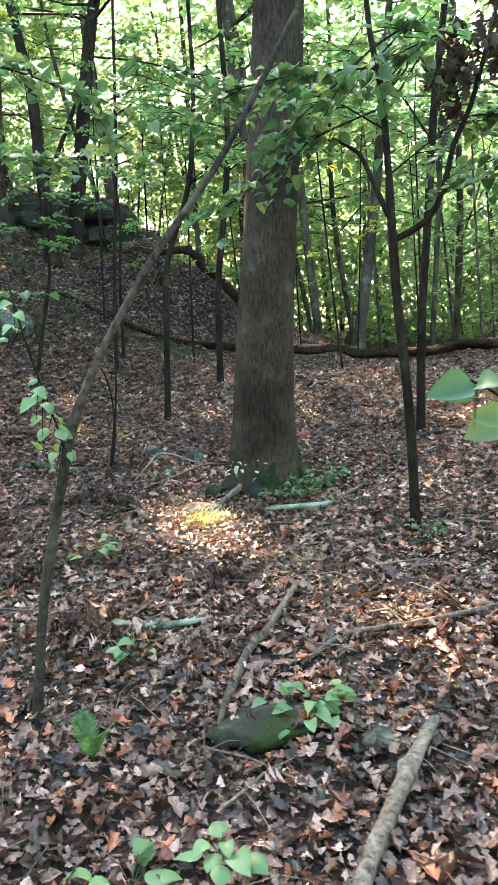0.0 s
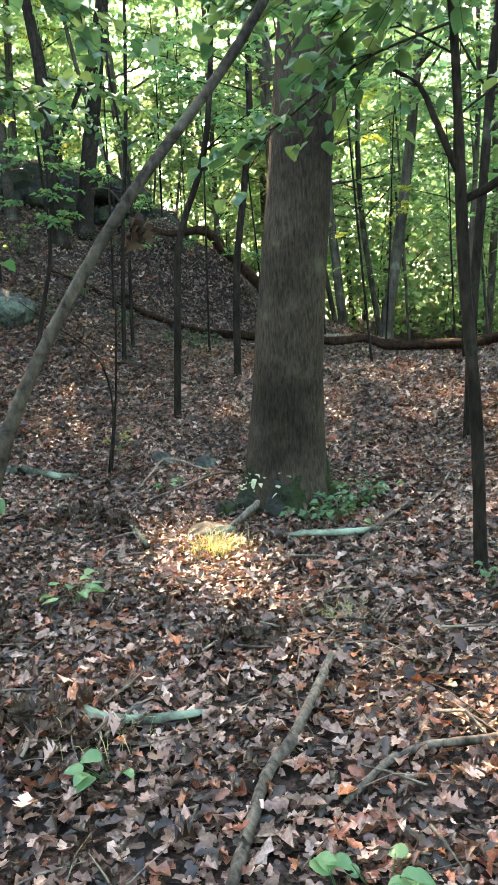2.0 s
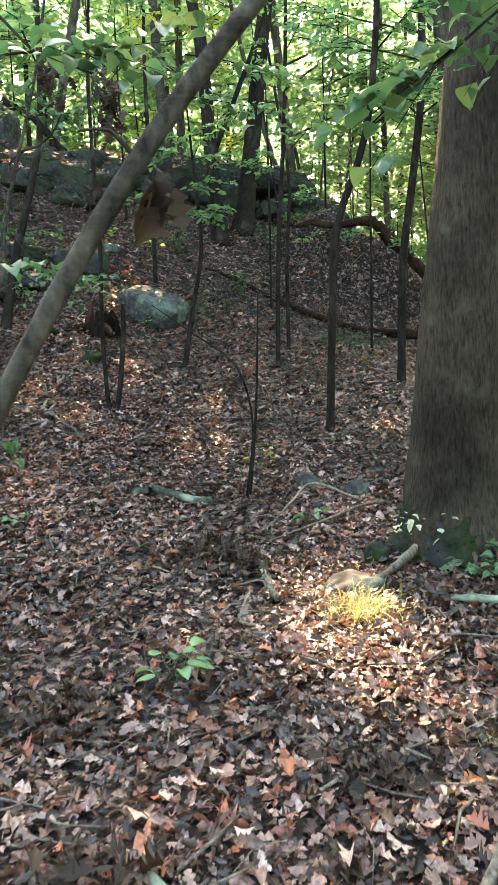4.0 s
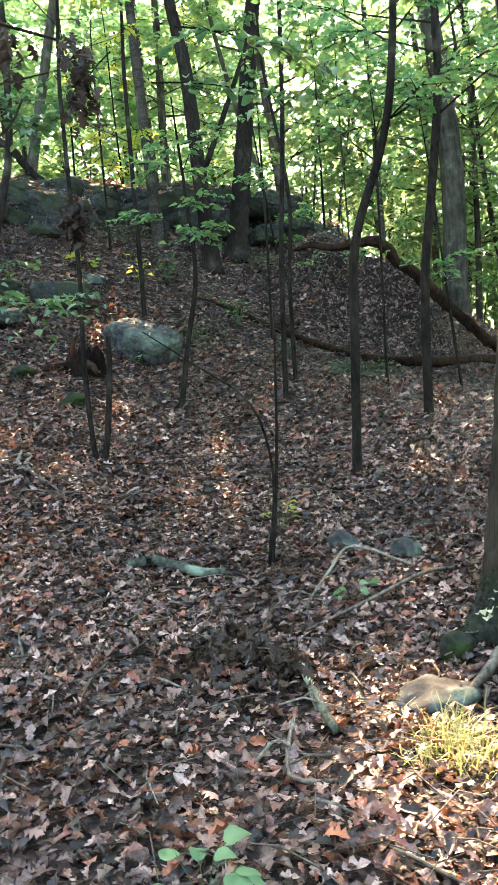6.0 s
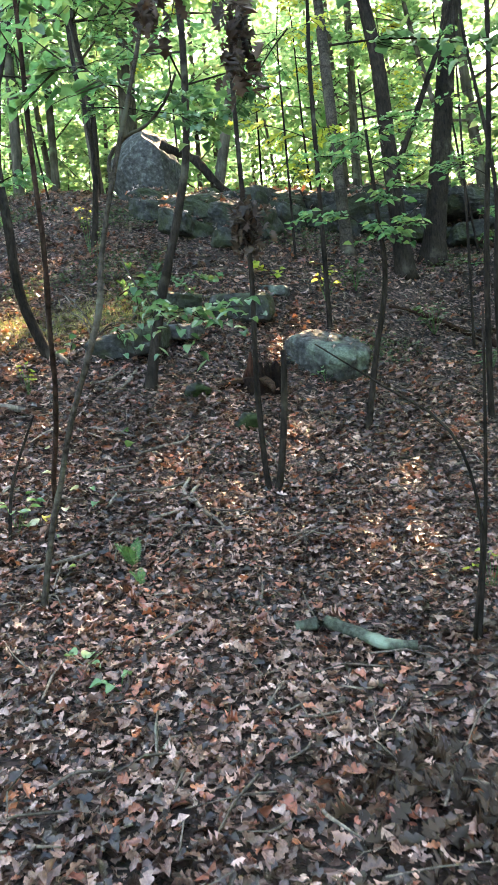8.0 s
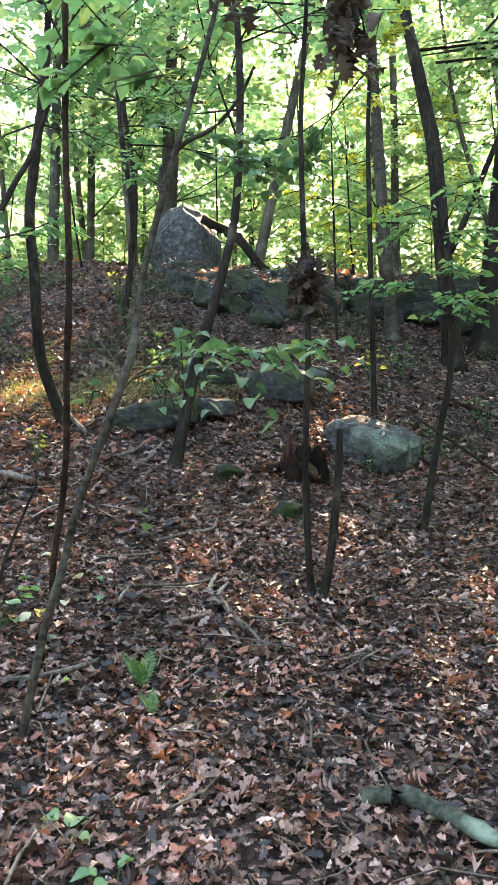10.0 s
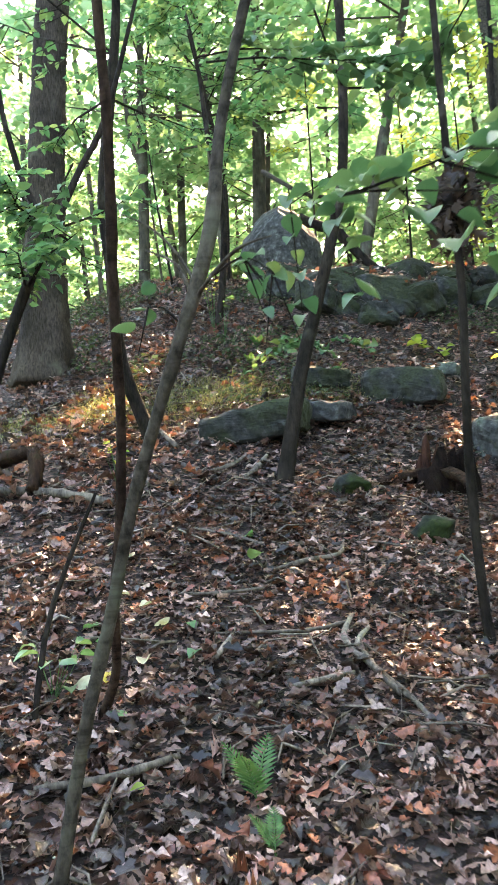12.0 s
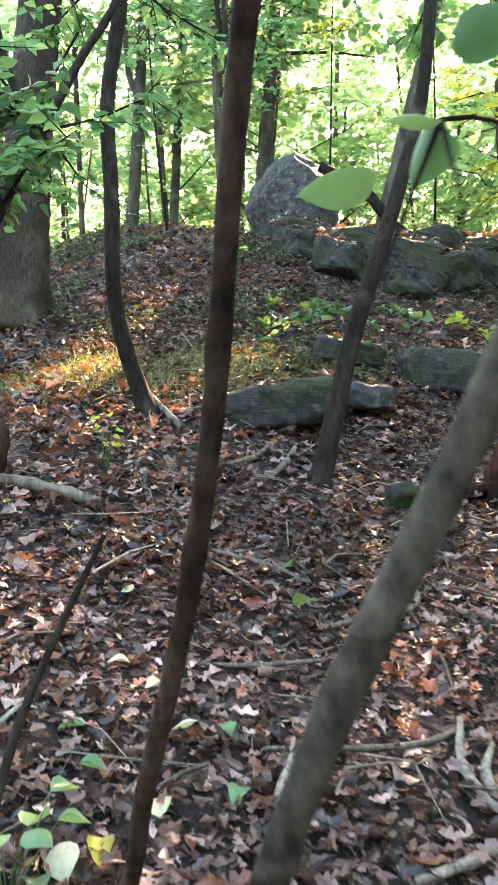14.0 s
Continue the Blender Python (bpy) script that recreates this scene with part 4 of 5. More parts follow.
def crag(label, xyz, size, mat, seed, turn=0.0, tilt=(0, 0), name="ledge_rock", leaves_on=1.0, **kw):
    ob = solo(name, crag_mesh(name, size, seed, **kw), mat, xyz, label, "rock")
    ob.rotation_euler = (radians(tilt[0]), radians(tilt[1]), radians(turn))
    strew(ob, leaves_on)
    return ob


def slab(label, xy, size, mat, seed, turn=0.0, sink=0.3, tilt=(0, 0), lift=0.0, name="rock_slab"):
    x, y = xy
    return crag(label, (x, y, gz(x, y) + size[2] * (1 - 2 * sink) + lift), size, mat, seed, turn, tilt, name, 0.35, rough=0.16, cuts=14, strata=0.3, square=7.0)


def rock(label, xy, size, mat, seed, turn=0.0, sink=0.35, tilt=(0, 0), flat=0.0, lift=0.0, name="rock", **kw):
    """A rock with half sizes, sunk into the floor by a part of its height."""
    x, y = xy
    ob = solo(name, rock_mesh(name, size, seed, flat=flat, **kw), mat, (x, y, gz(x, y) + size[2] * (1 - 2 * sink) + lift), label, "rock")
    ob.rotation_euler = (radians(tilt[0]), radians(tilt[1]), radians(turn))
    return ob


def boulder():
    corners = ((-0.68, 0, 0.42), (-0.6, 0.05, 0.78), (-0.25, 0, 1.16), (0.05, -0.1, 1.26), (0.45, 0.1, 1.1), (0.68, 0, 0.55), (0.6, 0.1, -0.1), (-0.5, 0.1, -0.1), (-0.2, -0.42, -0.1),
               (0.35, -0.48, -0.1), (-0.45, -0.42, 0.5), (0.3, -0.56, 0.7), (0.02, -0.45, 1.05), (-0.4, 0.6, -0.1), (0.5, 0.6, -0.1), (-0.3, 0.5, 1.0), (0.4, 0.5, 1.0))
    x, y = -8.75, 16.0
    ob = solo("boulder", hull_rock("boulder", corners, 5), ROCK, (x, y, gz(x, y) + 0.02), "large angular pale grey boulder standing on the hill crest", "rock")
    ob.rotation_euler = (0, 0, radians(33))


boulder()
slab("long flat dark rock slab with mossy side", (-6.1, 11.36), (0.45, 0.38, 0.15), ROCK_MOSS, 7, 22, 0.4, (7, -6))
slab("flat stone lying against the long slab", (-5.85, 11.98), (0.32, 0.24, 0.09), ROCK, 6, 15, 0.2, (4, 6))
slab("dark mossy rock slab half in leaves", (-5.5, 13.1), (0.37, 0.3, 0.18), ROCK_MOSS, 8, 20, 0.3, (4, 4))
slab("thin tilted stone beside the mossy slab", (-6.25, 12.75), (0.3, 0.22, 0.1), ROCK_MOSS, 9, 40, 0.3, (6, 10))
slab("small pale stone at the slab's end", (-5.45, 14.0), (0.2, 0.14, 0.07), ROCK_GREEN, 10, 10, 0.3, (0, 10))
crag("pale green lichened rock", (-4.22, 12.72, gz(-4.22, 12.72) + 0.08), (0.54, 0.38, 0.24), ROCK_GREEN, 9, -16, (4, 17), "rock", 0.2, rough=0.2, strata=0.3, square=4.0)
rock("small mossy stone on the slope", (-4.25, 10.68), (0.17, 0.13, 0.11), MOSS, 11, 20, 0.3)
rock("small rounded grey-green stone", (-1.16, 8.4), (0.13, 0.1, 0.09), ROCK_GREEN, 12, 10, 0.3)
rock("small greenish stone among twigs", (-0.72, 8.3), (0.13, 0.1, 0.08), ROCK_GREEN, 13, 50, 0.3)
rock("flat mossy stone under leaves", (-0.5, 6.5), (0.2, 0.14, 0.08), ROCK_GREEN, 14, 30, 0.4)
rock("pale lichened stone beside a dead branch", (0.48, 2.74), (0.11, 0.06, 0.045), LICHENWOOD, 15, 30, 0.4)
rock("flat mossy stone among seedlings", (0.08, 2.88), (0.23, 0.15, 0.065), MOSS, 22, 20, 0.3)
rock("small mossy stone at the tree's foot", (-0.42, 6.9), (0.09, 0.08, 0.09), MOSS, 16, 0, 0.25)
rock("low mossy stone on the slope", (-5.0, 11.0), (0.16, 0.12, 0.1), MOSS, 19, 70, 0.4)
for x, y, z, sx, sy, sz, sd, tn, ty in ((-6.75, 17.0, 4.45, 0.85, 0.75, 0.36, 31, 32, 4), (-5.75, 17.45, 4.5, 0.75, 0.7, 0.27, 32, 35, -3), (-4.75, 18.0, 4.42, 0.85, 0.7, 0.24, 33, 38, 2), (-3.75, 18.4, 4.3, 0.8, 0.7, 0.24, 38, 35, 5),
                                        (-5.7, 17.95, 4.05, 0.8, 0.6, 0.4, 40, 38, 0), (-4.6, 18.6, 3.95, 0.9, 0.6, 0.4, 41, 40, 0), (-3.1, 19.0, 3.65, 0.7, 0.6, 0.3, 39, 40, 6), (-7.6, 16.55, 4.55, 0.5, 0.5, 0.25, 42, 20, -4)):
    crag("dark overhanging rock of the ledge under leafy soil", (x, y, z), (sx, sy, sz), ROCK_MOSS, sd, tn, (4, ty), rough=0.34, cuts=20, strata=0.8)
for x, y, sx, sy, sz, sd, tn in ((-7.4, 15.3, 0.5, 0.4, 0.28, 51, 0), (-7.9, 15.0, 0.4, 0.3, 0.22, 52, 60), (-6.9, 15.4, 0.45, 0.35, 0.3, 53, 25), (-7.2, 14.7, 0.4, 0.3, 0.2, 54, 80), (-6.4, 15.6, 0.45, 0.35, 0.25, 55, -20), (-8.3, 15.3, 0.35, 0.3, 0.2, 56, 10), (-6.6, 14.8, 0.3, 0.25, 0.18, 57, 130),
                                 (-6.2, 16.4, 0.35, 0.3, 0.3, 58, 15), (-7.0, 16.1, 0.4, 0.3, 0.3, 59, 70)):
    crag("dark broken rock heaped below the boulder", (x, y, gz(x, y) + 0.3 * sz), (sx, sy, sz), ROCK_MOSS, sd, tn, (sd % 7 * 3, sd % 5 * 4), "broken_rock", 0.6, rough=0.28, cuts=11)
def ledge_rubble():
    """Broken blocks jammed under and before the ledge."""
    rng = np.random.default_rng(88)
    for k in range(16):
        t = k / 15
        x, y = -7.5 + 4.1 * t + rng.normal(0, 0.12), 16.1 + 2.0 * t + rng.normal(0, 0.14)
        q = rng.uniform(0.16, 0.34)
        crag("dark jagged block jammed under the rock ledge", (x, y, gz(x, y) + 0.35 * q), (q * rng.uniform(0.9, 1.6), q, q * rng.uniform(0.6, 1.0)), ROCK_MOSS, 70 + k, rng.uniform(0, 180), (rng.normal(0, 16), rng.normal(0, 16)), "ledge_block", 0.5, rough=0.3, cuts=9, square=6.0)


ledge_rubble()


# ---- fallen wood ----
def stick(label, pts, mat, seed=0, name="stick", category="stick", lift=True, segs=7, forks=()):
    """A fallen branch: rows of x, y, radius (and height over the floor)."""
    rows = []
    for q in pts:
        x, y, r = q[:3]
        rows.append((x, y, gz(x, y) + r * 0.8 + 0.018 + (q[3] if len(q) > 3 else 0.012), r))
    base = np.array(rows[0][:3])
    ob = solo(name, tube_mesh(name, rows, base, segs=segs, step=0.045, rough=0.17, seed=seed, knots=5), mat, base, label, category)
    return ob


def log(label, pts, mat, seed, name="fallen_log"):
    rng = np.random.default_rng(seed + 70)
    c = resample(pts, 0.45)
    c = c + rng.normal(0, 1, c.shape) * [0.02, 0.03, 0.03, 0.008]
    c[:, 2] = np.maximum(c[:, 2], ground_z(c[:, 0], c[:, 1]) + 0.4 * c[:, 3] + 0.02)
    pts = [tuple(q) for q in c]
    base = np.array(pts[0][:3])
    return solo(name, tube_mesh(name, pts, base, segs=14, step=0.07, rough=0.14, seed=seed, knots=14), mat, base, label, "log")


log("long dark fallen trunk lying down the leafy slope", [(-4.1, 14.9, 2.42, 0.03), (-3.5, 14.97, 2.14, 0.042), (-2.65, 14.92, 1.66, 0.052), (-1.9, 14.92, 1.33, 0.06), (-1.15, 15.08, 1.15, 0.066), (-0.4, 15.4, 1.07, 0.07), (0.5, 15.3, 0.97, 0.069), (1.5, 15.15, 0.86, 0.081),
    (2.4, 15.0, 0.78, 0.086), (3.4, 14.8, 0.78, 0.086), (4.4, 14.5, 0.88, 0.081), (5.6, 14.2, 1.1, 0.069), (7.2, 13.9, 1.35, 0.058)], ROTTEN, 1)
log("grey fallen branch beside the rotten trunk", [(0.6, 15.9, 0.95, 0.018), (1.6, 15.5, 0.9, 0.029), (2.8, 15.45, 0.72, 0.029), (4.2, 15.3, 0.85, 0.023), (5.4, 15.4, 0.9, 0.014)], DEADWOOD, 2, "fallen_branch")
log("dark bent trunk resting on the hummock", [(-2.95, 15.9, 3.25, 0.035), (-2.68, 15.9, 3.13, 0.045), (-2.06, 15.88, 3.08, 0.055), (-1.4, 15.88, 3.02, 0.075), (-1.03, 15.88, 2.72, 0.085), (-0.55, 15.88, 2.17, 0.085), (0.2, 15.95, 1.36, 0.08), (0.6, 16.0, 0.98, 0.06)], ROTTEN, 3)
log("bare fallen pole leaning against the boulder", [(-7.0, 16.0, 4.75, 0.06), (-7.5, 15.75, 5.45, 0.06), (-8.0, 15.55, 5.85, 0.055)], BARK_DARK, 4, "leaning_branch")
stick("thick crooked stick with pale green lichen", [(-2.5, 7.8, 0.03), (-2.36, 7.9, 0.034), (-2.15, 7.86, 0.035), (-1.98, 7.8, 0.033), (-1.84, 7.84, 0.028)], LICHENWOOD, 1)
stick("pale lichened stick lying on the leaves", [(-0.76, 3.96, 0.014), (-0.66, 3.88, 0.018), (-0.5, 3.87, 0.018), (-0.28, 3.9, 0.012)], LICHENWOOD, 2)
stick("brown crooked dead branch", [(0.24, 4.28, 0.014), (0.16, 4.0, 0.018), (0.05, 3.65, 0.02), (-0.02, 3.5, 0.02), (-0.1, 3.05, 0.016), (-0.14, 2.8, 0.012)], DEADWOOD, 3)
stick("thin dark dead branch", [(0.22, 3.35, 0.01), (0.45, 3.58, 0.014), (0.8, 3.62, 0.015), (1.2, 3.72, 0.012)], DEADWOOD, 4)
stick("grey weathered dead branch", [(0.72, 2.85, 0.018), (0.6, 2.6, 0.028), (0.5, 2.4, 0.03), (0.36, 2.1, 0.026), (0.25, 1.8, 0.02)], DEADWOOD, 5)
stick("pale lichened stick near the tree's foot", [(0.05, 6.2, 0.018), (0.25, 6.12, 0.024), (0.45, 6.06, 0.026), (0.66, 6.06, 0.02)], LICHENWOOD, 6)
stick("stout broken branch stub", [(-0.42, 6.4, 0.014), (-0.28, 6.68, 0.022, 0.03), (-0.14, 6.98, 0.026, 0.06)], DEADWOOD, 7)
stick("thin stick slanting to the tree", [(0.62, 6.1, 0.01), (0.85, 6.5, 0.012), (1.1, 6.85, 0.01)], DEADWOOD, 8)
stick("short stick with pale lichen", [(-1.16, 6.75, 0.014), (-1.05, 6.45, 0.02), (-0.9, 6.12, 0.017)], LICHENWOOD, 9)
stick("thin bent dead twig on leaves", [(-1.1, 6.32, 0.008), (-1.07, 6.0, 0.009), (-1.0, 5.78, 0.009), (-0.78, 5.78, 0.007)], DEADWOOD, 10)
stick("thin arching dead branch", [(-1.26, 7.4, 0.008), (-1.15, 7.75, 0.009, 0.1), (-1.03, 8.0, 0.01, 0.14), (-0.65, 7.9, 0.009, 0.05)], DEADWOOD, 11)
stick("long thin dead branch", [(-1.2, 7.1, 0.008), (-0.85, 7.5, 0.011, 0.04), (-0.6, 7.75, 0.012, 0.06), (-0.42, 8.0, 0.011)], DEADWOOD, 12)
stick("pale peeled stick on the slope", [(-4.12, 9.35, 0.01), (-4.02, 9.1, 0.014), (-3.8, 8.95, 0.014), (-3.6, 8.85, 0.012), (-3.45, 8.75, 0.01)], DEADWOOD, 13)
stick("short pale stick by the sapling", [(-5.6, 10.5, 0.016), (-5.64, 10.75, 0.018), (-5.72, 10.98, 0.012)], DEADWOOD, 14)
stick("pale crooked stick on leaves", [(-5.86, 10.42, 0.012), (-5.8, 10.6, 0.014), (-5.84, 10.85, 0.01)], DEADWOOD, 15)
stick("thick fallen limb with a broken stub", [(-7.3, 9.5, 0.04), (-6.95, 9.42, 0.05, 0.12), (-6.62, 9.38, 0.052, 0.22), (-6.5, 9.32, 0.05, 0.2), (-6.47, 9.28, 0.045, 0.08), (-6.45, 9.24, 0.05)], ROTTEN, 16)
stick("pale thick fallen limb", [(-6.9, 9.1, 0.03), (-6.5, 9.25, 0.034), (-6.2, 9.4, 0.034), (-5.95, 9.5, 0.028)], DEADWOOD, 17)
stick("dark fallen branch at the slab's end", [(-7.0, 10.9, 0.02), (-6.7, 10.75, 0.028), (-6.35, 10.6, 0.02)], DEADWOOD, 18)
stick("thin stick on leaves", [(-5.35, 9.6, 0.008), (-5.1, 9.7, 0.01), (-4.9, 9.72, 0.008)], DEADWOOD, 19)

stick("pale crooked stick on the slope", [(-4.0, 9.3, 0.01), (-3.96, 9.12, 0.014), (-3.8, 8.95, 0.015), (-3.62, 8.84, 0.012)], DEADWOOD, 20)
stick("short grey stick on leaves", [(-3.84, 8.86, 0.01), (-3.91, 8.72, 0.012), (-3.97, 8.6, 0.009)], DEADWOOD, 21)
stick("short pale stick by the leaning young tree", [(-4.46, 8.85, 0.01), (-4.4, 8.72, 0.013), (-4.36, 8.58, 0.01)], DEADWOOD, 22)
stick("bent pale stick on the slope", [(-4.68, 9.5, 0.01), (-4.59, 9.67, 0.014), (-4.5, 9.9, 0.014), (-4.58, 10.1, 0.01)], DEADWOOD, 23)
stick("thin pale twig on leaves", [(-4.9, 8.95, 0.006), (-4.76, 9.08, 0.009), (-4.6, 9.3, 0.008)], DEADWOOD, 24)
stick("long thin stick on leaves", [(-4.5, 8.75, 0.007), (-4.2, 9.1, 0.01), (-4.1, 9.3, 0.008)], DEADWOOD, 25)
stick("dark stick under the dark sapling", [(-4.25, 7.55, 0.01), (-4.13, 7.75, 0.014), (-4.05, 8.0, 0.012)], DEADWOOD, 26)


def snag():
    """The rotten stump with a jagged red-brown spike."""
    x, y = -4.52, 11.5
    base = np.array((x, y, gz(x, y)))
    ob = thing("rotten_stump", base, "dark rotting stump with a jagged reddish spike", "stump")
    rng = np.random.default_rng(4)
    ang = np.linspace(0, 2 * np.pi, 26, endpoint=False)
    reach = 0.2 * (1 + 0.22 * np.sin(3 * ang) + rng.normal(0, 0.14, 26))
    high = 0.08 + 0.14 * rng.uniform(0, 1, 26) + 0.1 * np.sin(ang + 2)
    rings = [(1.12, -0.3), (1.16, 0.1), (1.0, 0.5), (0.98, 1.0), (0.7, 0.9), (0.5, 0.2), (0.1, 0.05)]
    v = np.vstack([np.stack([k * reach * np.cos(ang) * (1 + rng.normal(0, 0.05, 26)), 0.75 * k * reach * np.sin(ang), z * high], -1) for k, z in rings])
    i = np.arange(26)
    q = np.vstack([np.stack([26 * j + i, 26 * j + (i + 1) % 26, 26 * j + 26 + (i + 1) % 26, 26 * j + 26 + i], -1) for j in range(len(rings) - 1)])
    part("stump", mesh_of("stump", v, q, smooth=False), HOLLOW, ob, "hollow black rotten wood with a jagged rim")
    for k, (dx, dy, h, r) in enumerate(((-0.12, 0.02, 0.42, 0.05), (-0.05, 0.06, 0.33, 0.04), (-0.17, 0.0, 0.26, 0.03), (0.12, 0.05, 0.26, 0.03))):
        part("splinter", tube_mesh("splinter", [(x + dx, y + dy, base[2], r), (x + dx + 0.01, y + dy, base[2] + 0.6 * h, 0.8 * r), (x + dx + 0.04, y + dy, base[2] + h, 0.008)], base, segs=6, rough=0.25, seed=k), SPLINTER, ob, "reddish-brown splintered wood")
    part("root", tube_mesh("root", [(x - 0.1, y, base[2] + 0.12, 0.05), (x - 0.4, y - 0.25, base[2] + 0.06, 0.035), (x - 0.68, y - 0.38, base[2] - 0.02, 0.015)], base, segs=7, rough=0.15, seed=3), ROTTEN, ob)
    part("root", tube_mesh("root", [(x + 0.1, y - 0.1, base[2] + 0.1, 0.05), (x + 0.3, y - 0.3, base[2] + 0.03, 0.04), (x + 0.42, y - 0.5, base[2] - 0.04, 0.02)], base, segs=7, rough=0.15, seed=5), ROTTEN, ob)


snag()


def twig_litter():
    rng = np.random.default_rng(55)
    n = 3300
    x, y = rng.uniform(-9, 4, n), rng.uniform(1, 17, n)
    az, ln = rng.uniform(0, 6.28, n), rng.uniform(0.1, 0.42, n)
    x2, y2 = x + ln * np.cos(az), y + ln * np.sin(az)
    xm, ym = (x + x2) / 2 + rng.normal(0, 0.03, n), (y + y2) / 2 + rng.normal(0, 0.03, n)
    a = np.stack([x, y, ground_z(x, y) + 0.042], -1)
    m = np.stack([xm, ym, ground_z(xm, ym) + rng.uniform(0.045, 0.085, n)], -1)
    b = np.stack([x2, y2, ground_z(x2, y2) + 0.042], -1)
    r = 0.002 + 0.007 * rng.uniform(0, 1, n) ** 2
    v1, f1 = prisms(a, m, r, r)
    v2, f2 = prisms(m, b, r, 0.5 * r)
    solo("twig_litter", mesh_of("twig_litter", np.vstack([v1, v2]), np.vstack([f1, f2 + len(v1)])), DEADWOOD, (0, 0, 0), "thin dead twigs scattered over the leaf litter", "twigs", kind="stuff")


twig_litter()


# ---- low plants ----
def seedling(label, xy, n, size, mat, seed, height=0.16, spread=0.14, name="seedling", group=""):
    """A low broad-leaved plant: thin stems, each with a leaf."""
    rng = np.random.default_rng(seed)
    x, y = xy
    base = np.array((x, y, gz(x, y)))
    ob = thing(name, base, label, "plant", group)
    az = rng.uniform(0, 6.28, n)
    d = np.stack([np.cos(az), np.sin(az), np.zeros(n)], -1)
    tip = d * spread * rng.uniform(0.3, 1.2, (n, 1)) + [0, 0, height] * rng.uniform(0.5, 1.15, (n, 1))
    for t in tip:
        v, f = prisms([(0, 0, 0)], [t], 0.003, 0.0015)
        part("stem", mesh_of("stem", v, f), LEAF, ob)
    single_leaves(ob, tip, d + [0, 0, -0.15], np.array([0, 0, 1.0]) + rng.normal(0, 0.25, (n, 3)), size * rng.uniform(0.7, 1.2, n), BROAD, mat, rng)


for i, (x, y, n, s, m, h) in enumerate(((0.2, 2.9, 14, 0.085, PALE_ONE, 0.12), (0.3, 2.96, 9, 0.07, PALE_ONE, 0.1), (-0.07, 2.2, 9, 0.09, PALE_ONE, 0.1), (-0.36, 2.12, 6, 0.1, PALE_ONE, 0.1),
                                        (-1.14, 5.16, 11, 0.085, PALE_ONE, 0.15), (-1.64, 8.71, 10, 0.06, YELLOW_ONE, 0.22), (-1.0, 7.6, 8, 0.07, PALE_ONE, 0.1), (0.4, 6.5, 40, 0.07, LEAF_ONE, 0.14), (0.62, 6.8, 36, 0.07, LEAF_ONE, 0.16), (0.2, 6.6, 24, 0.06, LEAF_ONE, 0.12),
                                        (-6.24, 9.82, 12, 0.06, YELLOW_ONE, 0.3), (-3.0, 6.9, 5, 0.07, PALE_ONE, 0.07), (-4.65, 7.95, 7, 0.09, PALE_ONE, 0.2), (-3.3, 7.0, 4, 0.09, PALE_ONE, 0.06), (-0.55, 3.5, 5, 0.07, PALE_ONE, 0.1), (1.1, 4.95, 12, 0.06, LEAF_ONE, 0.12),
                                        (-4.75, 14.2, 16, 0.1, YELLOW_ONE, 0.55), (-4.05, 12.2, 8, 0.08, PALE_ONE, 0.2), (-7.9, 13.1, 12, 0.05, YELLOW_ONE, 0.7), (-7.6, 12.9, 9, 0.055, LEAF_ONE, 0.5), (-3.4, 14.6, 24, 0.09, LEAF_ONE, 0.4), (-4.6, 15.0, 22, 0.09, LEAF_ONE, 0.4), (-2.6, 14.0, 20, 0.08, LEAF_ONE, 0.3))):
    seedling("small broad-leaved seedling growing through dead leaves", (x, y), n, s, m, 60 + i, h, 0.07 + 0.004 * n, group="seedlings")


def tuft(label, xy, n, length, seed, spread=0.12, name="grass_tuft"):
    rng = np.random.default_rng(seed)
    x, y = xy
    px, py = rng.normal(0, spread, (2, n))
    pos = np.stack([px, py, ground_z(x + px, y + py) - gz(x, y) + 0.02], -1)
    az = rng.uniform(0, 6.28, n)
    ax = np.stack([np.cos(az), np.sin(az), rng.uniform(0.3, 1.2, n)], -1)
    v, f = leaves(pos, ax, np.stack([-np.cos(az), -np.sin(az), np.full(n, 0.5)], -1), length * rng.uniform(0.6, 1.3, n), BLADE, rng)
    solo(name, mesh_of(name, v, f, smooth=False), GRASS, (x, y, gz(x, y)), label, "grass", kind="stuff")


tuft("sunlit yellow-green grass tuft", (-0.4, 6.05), 330, 0.16, 1, 0.1)
tuft("small yellow grass tuft among dead leaves", (0.3, 4.75), 90, 0.1, 2, 0.07)
tuft("thin grass beside a lichened stick", (-0.6, 3.75), 50, 0.1, 3, 0.09)
for i, (x, y) in enumerate(((-7.9, 10.3), (-7.5, 10.7), (-7.2, 11.05), (-7.0, 11.3), (-6.75, 11.65), (-6.5, 11.95), (-6.3, 12.3), (-6.05, 12.7), (-7.6, 11.1), (-7.0, 11.75))):
    tuft("sunlit patch of dry golden grass", (x, y), 900, 0.085, 10 + i, 0.22, "grass_patch")


